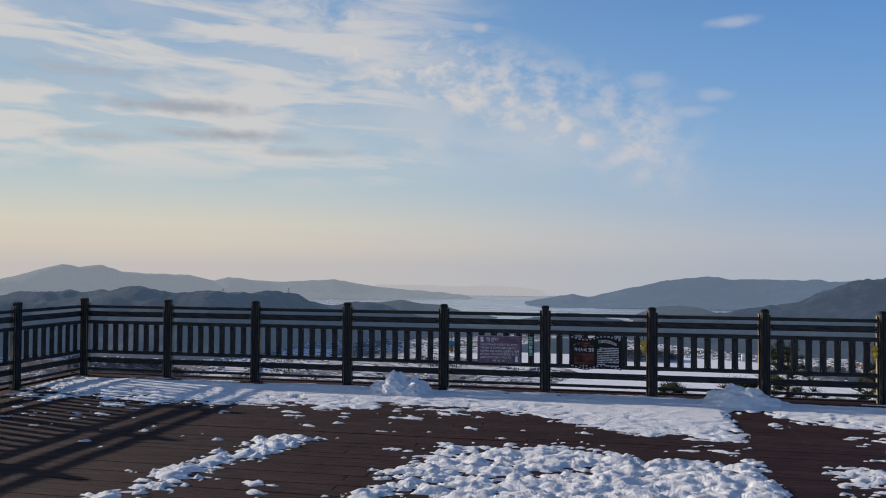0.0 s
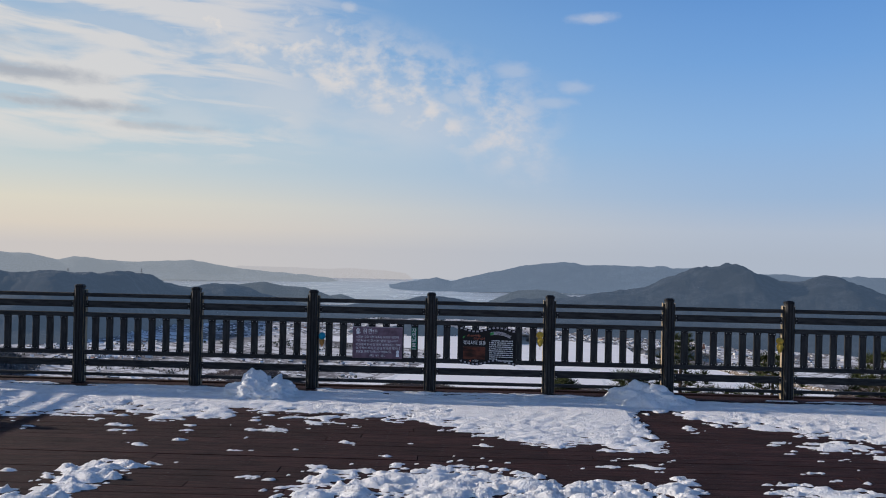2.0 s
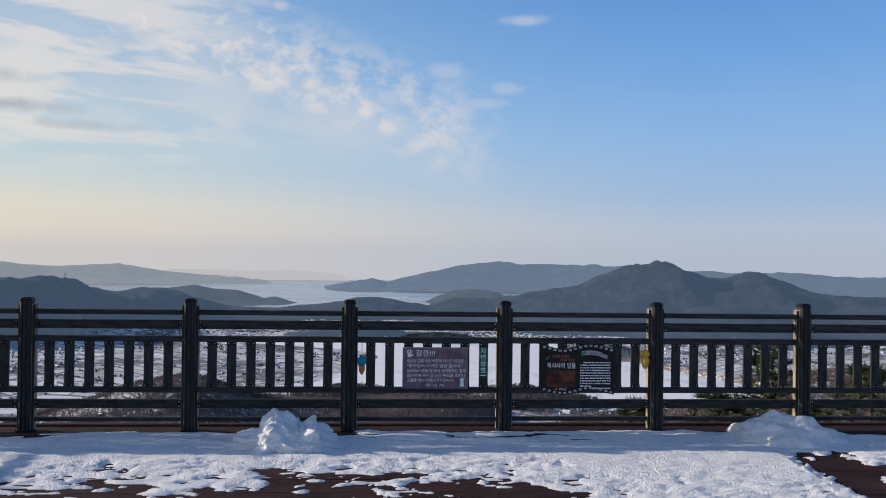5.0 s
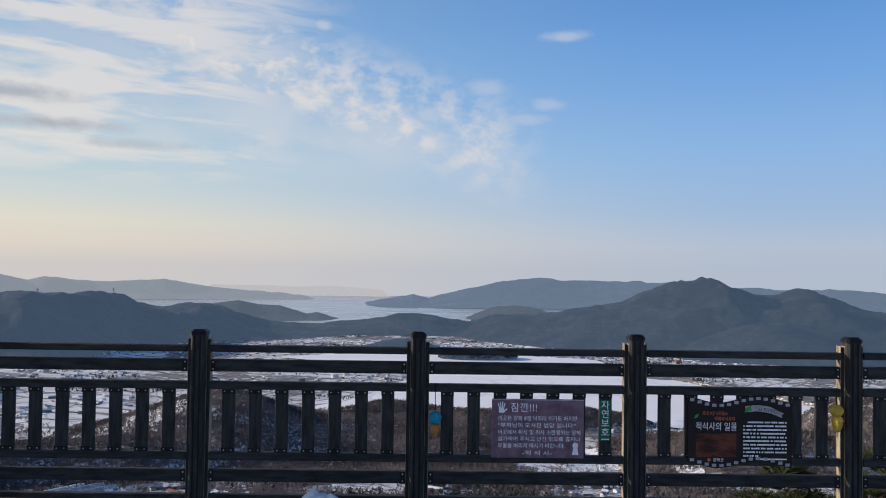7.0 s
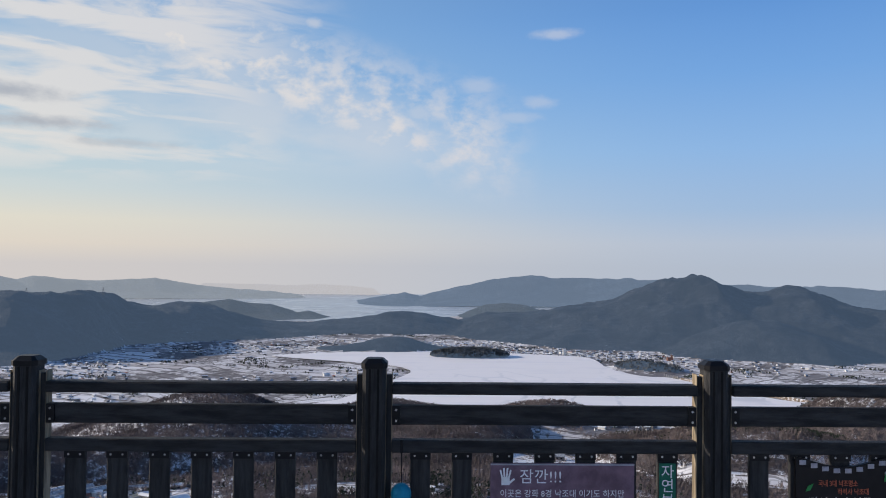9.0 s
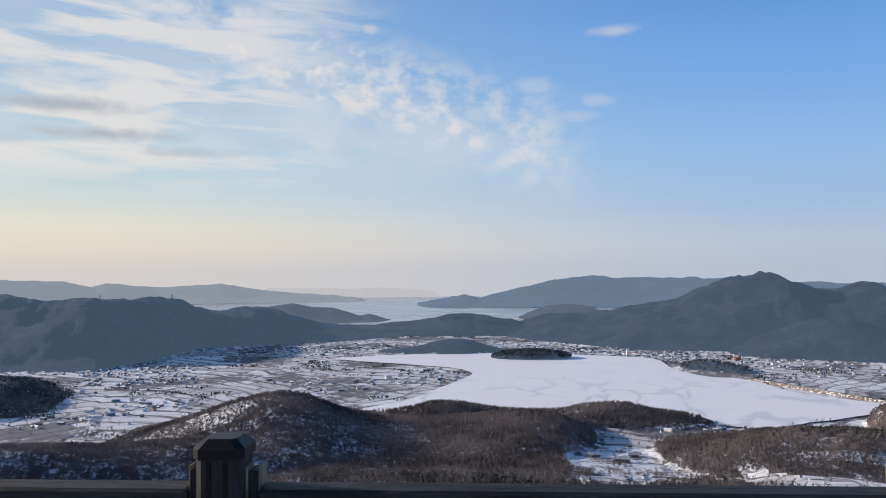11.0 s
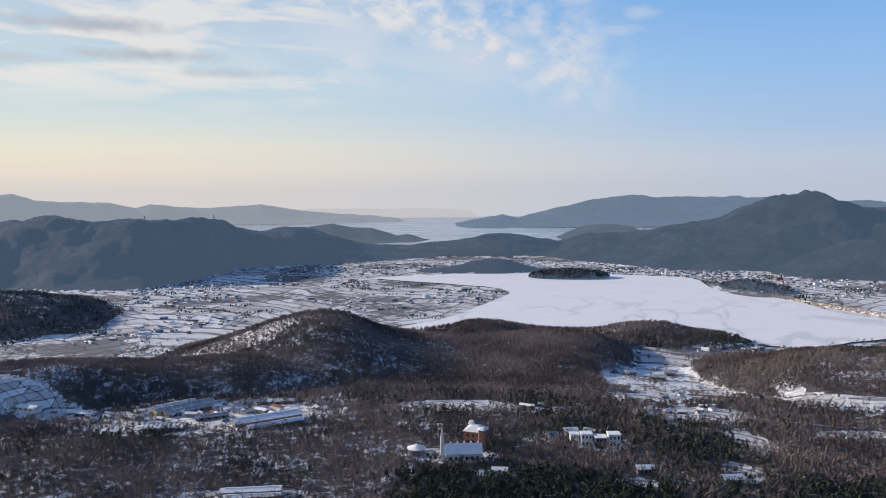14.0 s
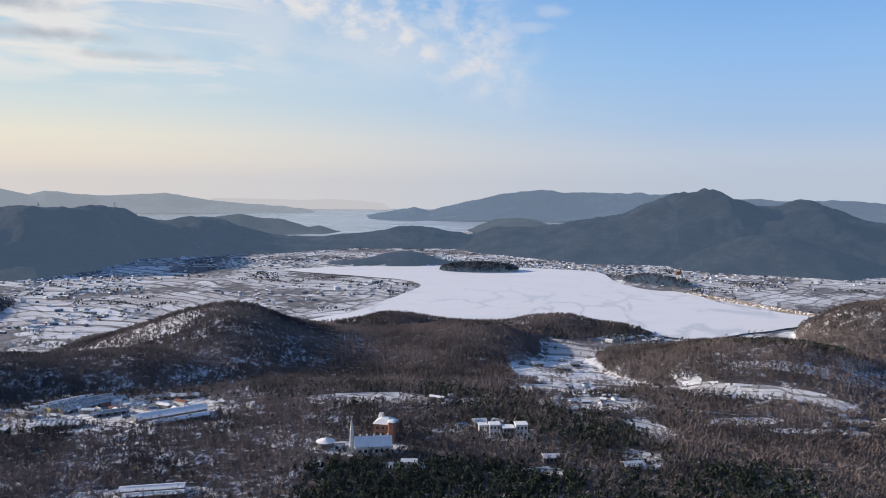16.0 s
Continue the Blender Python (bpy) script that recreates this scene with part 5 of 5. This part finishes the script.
for x, y, w, d, h, turn, rm in ((30, 478, 8, 6, 3.0, 10, ROOF_SNOW), (42, 480, 7, 5, 3.0, -15, ROOF_DARK), (18, 470, 6, 5, 2.8, 30, ROOF_DARK), (66, 415, 9, 5, 3.0, 5, ROOF_SNOW), (108, 402, 10, 6, 3.0, 10, ROOF_SNOW), (-12, 404, 8, 4, 2.6, 0, ROOF_SNOW),
                                (120, 690, 13, 6, 3.4, -10, ROOF_GREY), (98, 712, 10, 6, 3.0, 20, ROOF_SNOW), (135, 720, 9, 6, 3.0, 0, ROOF_GREY), (335, 470, 26, 8, 4.0, 10, ROOF_GREY), (310, 500, 16, 8, 4, 5, ROOF_SNOW)):
    b = thing("cottage", x, y, land_z(x, y), "small gabled cottage with snow on its roof", "house", "valley cottages", turn=turn)
    wall, roof = gable(w, d, h, d * 0.3)
    part("wall", wall, WALL_WHITE if w < 9 else WALL_GREY, b)
    part("roof", roof, rm, b, m=ROT)
    windows(b, w * 0.8, d, h, 1, 3)

# farm yard with long sheds
def shed(x, y, w, d, h, turn, rm, wm, label, name="farm_shed"):
    b = thing(name, x, y, land_z(x, y), label, "shed", "farm sheds", turn=turn)
    wall, roof = gable(w, d, h, d * 0.16, 0.4)
    part("wall", wall, wm, b)
    part("roof", roof, rm, b, m=ROT)
    part("ridge_vent", boxed(0, 0, h + d * 0.16 + 0.35, w * 0.9, 0.8, 0.35), rm, b)
    windows(b, w * 0.9, d, h, 1, max(4, int(w / 5)))
    return b


YELLOW_WALL = material("pale_yellow_cladding", (0.42, 0.37, 0.20), 0.7, scale=0.6, vary=0.2, bump=0.2)
shed(-174, 502, 46, 13, 3.6, 36, ROOF_SNOW, WALL_GREY, "long livestock shed with snow-covered roof")
shed(-164, 491, 38, 7, 2.6, 36, ROOF_SNOW, WALL_GREY, "long lean-to shed under snow")
shed(-250, 540, 44, 9, 3.2, 48, ROOF_GREY, YELLOW_WALL, "long shed with grey sheet roof")
shed(-238, 533, 44, 9, 3.2, 48, ROOF_GREY, WALL_GREY, "long shed with streaked grey roof")
shed(-262, 548, 34, 6, 2.8, 48, ROOF_SNOW, WALL_GREY, "narrow shed under snow")
striped = shed(-235, 479, 27, 11, 3.2, 8, ROOF_DARK, WALL_GREY, "low shed with striped snowy roof")
for i in range(9):
    lean = math.atan2(11 * 0.16, 5.5)
    strip_m = pose(-11.6 + i * 2.9, -2.9, 3.2 + 0.93 + 0.2, math.degrees(lean), 0, 0)
    part("snow_strip", boxed(0, 0, 0, 1.5, 5.4, 0.16), ROOF_SNOW, striped, "strip of snow left on the roof", m=strip_m)
shed(-205, 556, 24, 6, 2.6, 20, ROOF_GREY, WALL_GREY, "small shed with grey roof")
shed(-182, 560, 20, 6, 2.6, 12, ROOF_SNOW, WALL_GREY, "small shed under snow")
shed(-276, 512, 18, 7, 2.6, -30, ROOF_DARK, WALL_GREY, "small shed with a dark tiled roof")
shed(-216, 510, 22, 6, 2.6, 30, ROOF_GREY, WALL_GREY, "low open shed with grey roof")
shed(-322, 528, 24, 7, 2.6, -10, ROOF_SNOW, WALL_GREY, "snow-roofed shed at the edge of the farm")
shed(-362, 522, 22, 7, 2.6, -16, ROOF_SNOW, WALL_WHITE, "snow-roofed store at the edge of the farm")
shed(-137, 369, 30, 6, 2.8, 11, ROOF_SNOW, WALL_GREY, "long low shed under snow among the trees")
shed(-134, 362, 28, 4, 2.2, 11, ROOF_SNOW, WALL_GREY, "lean-to beside a shed under snow")
for i in range(5):
    x, y = -214 + i * 5.6, 541 - i * 3.0
    b = thing("greenhouse", x, y, land_z(x, y), "arched tunnel greenhouse with pale film", "greenhouse", "greenhouses", turn=-42)
    arc = [(math.cos(t) * 2.4, math.sin(t) * 2.6) for t in np.linspace(0, math.pi, 13)]
    part("cover", prism(bmesh.new(), arc, -9, 9), GREENHOUSE if i > 2 else ROOF_GREY, b)
    for yy in (-9.1, 9.1):
        part("hoop", prism(bmesh.new(), [(c * 1.02, s * 1.02) for c, s in arc], yy - 0.1, yy + 0.1), WALL_GREY, b)

# reservoir dam with its outlet, and a tall building on the far shore
dam = thing("dam", 0, 0, 0, "low earth dam along the reservoir with concrete sluice posts", "dam")
a, b_ = np.array([409.0, 1236.0]), np.array([522.0, 1012.0])
dirn = (b_ - a) / np.linalg.norm(b_ - a)
ang = math.degrees(math.atan2(dirn[1], dirn[0]))
mid = (a + b_) / 2
part("bank", prism(bmesh.new(), [(-7, 0), (-2, 5.5), (2, 5.5), (7, 0)], -133, 133), BANK, dam, m=pose(mid[0], mid[1], LAKE_Z + 2.0, 0, 0, ang - 90))
for i in range(7):
    q2 = a + dirn * (-22 + i * 5.0)
    part("sluice_post", boxed(0, 0, 3, 1.6, 1.6, 6), CONCRETE, dam, m=pose(q2[0] - 6, q2[1] + 2, LAKE_Z + 3.5))
hotel = thing("lakeside_tower", 477, 1494, land_z(477, 1494), "reddish towered building on the far shore", "building")
hotel.scale = (0.6, 0.6, 0.6)
part("wall", boxed(0, 0, 5, 18, 12, 12), WALL_BRICK, hotel)
part("tower", boxed(6, 0, 9, 5, 5, 20), WALL_BRICK, hotel)
part("tower_roof", drawn_up(bmesh.new(), octagon(3.4, 1), 19, 24, 0.1), ROOF_DARK, hotel, m=pose(6, 0, 0))
white_block = thing("apartment_block", 283, 1562, land_z(283, 1562), "pale slab apartment block by the lake", "building")
part("wall", boxed(0, 0, 6, 5, 7, 14), WALL_WHITE, white_block)
part("roof", boxed(0, 0, 13.2, 5.4, 7.4, 0.5), ROOF_SNOW, white_block)

# pylons on the left range
def pylon(bearing, at, fall, tall):
    x, y = at * math.sin(radians(bearing)), at * math.cos(radians(bearing))
    z = land_z(x, y)
    t = thing("power_pylon", x, y, z, "steel lattice power pylon on the hill crest", "pylon", "pylons")
    mast = bmesh.new()
    for sx in (-1, 1):
        for sy in (-1, 1):
            rod(mast, (sx * 2.2, sy * 2.2, -3), (sx * 0.3, sy * 0.3, tall), 0.16, 4)
    for i in range(5):
        z0 = tall * i / 5
        wd = 2.2 - 1.9 * i / 5
        rod(mast, (-wd, -wd, z0), (wd, -wd, z0 + tall / 5), 0.10, 4)
        rod(mast, (wd, -wd, z0), (-wd, -wd, z0 + tall / 5), 0.10, 4)
    part("mast", mast, STEEL_FAR, t)
    for k in (0.62, 0.78, 0.93):
        arm = rod(bmesh.new(), (-4 * (1.3 - k), 0, tall * k), (4 * (1.3 - k), 0, tall * k), 0.16, 4)
        part("cross_arm", arm, STEEL_FAR, t)


pylon(-22.4, 1975, 0.037, 18)
pylon(-27.0, 1800, 0.038, 13)

# lanes through the valley
def lane(name, points, wide, label, mat=ROAD_SNOW):
    p = np.array(points, float)
    t = np.linspace(0, 1, 10 * len(p))
    s = np.linspace(0, 1, len(p))
    x, y = np.interp(t, s, p[:, 0]), np.interp(t, s, p[:, 1])
    k = np.ones(7) / 7
    x[3:-3], y[3:-3] = np.convolve(x, k, "valid"), np.convolve(y, k, "valid")
    dx_, dy_ = np.gradient(x), np.gradient(y)
    ln = np.hypot(dx_, dy_)
    nx, ny = -dy_ / ln * wide / 2, dx_ / ln * wide / 2
    vs = []
    for sgn in (-1, 1):
        X_, Y_ = x + sgn * nx, y + sgn * ny
        h, _ = lie_of_land(X_, Y_)
        vs.append(np.stack([X_, Y_, h + LAKE_Z + 0.5], -1))
    n = len(x)
    v = np.concatenate(vs)
    f = np.stack([np.arange(n - 1), np.arange(1, n), np.arange(n + 1, 2 * n), np.arange(n, 2 * n - 1)], -1)
    ob = new(name, mesh_from(name, v, f, (mat,)))
    return tagged(ob, label, "road", kind="structure")


lane("road_1", ((-90, 560), (-40, 552), (10, 545), (40, 560), (30, 590), (10, 610)), 3.0, "narrow snowy lane through the woods")
lane("road_2", ((60, 640), (95, 600), (120, 560), (150, 540), (210, 520)), 3.0, "narrow snowy lane across the valley")
lane("road_3", ((-420, 760), (-330, 830), (-300, 860), (-420, 900)), 4.0, "snowy farm road on the plain")
lane("road_4", ((90, 440), (130, 415), (180, 405), (240, 400)), 2.6, "brown earth lane along the slope", BANK)
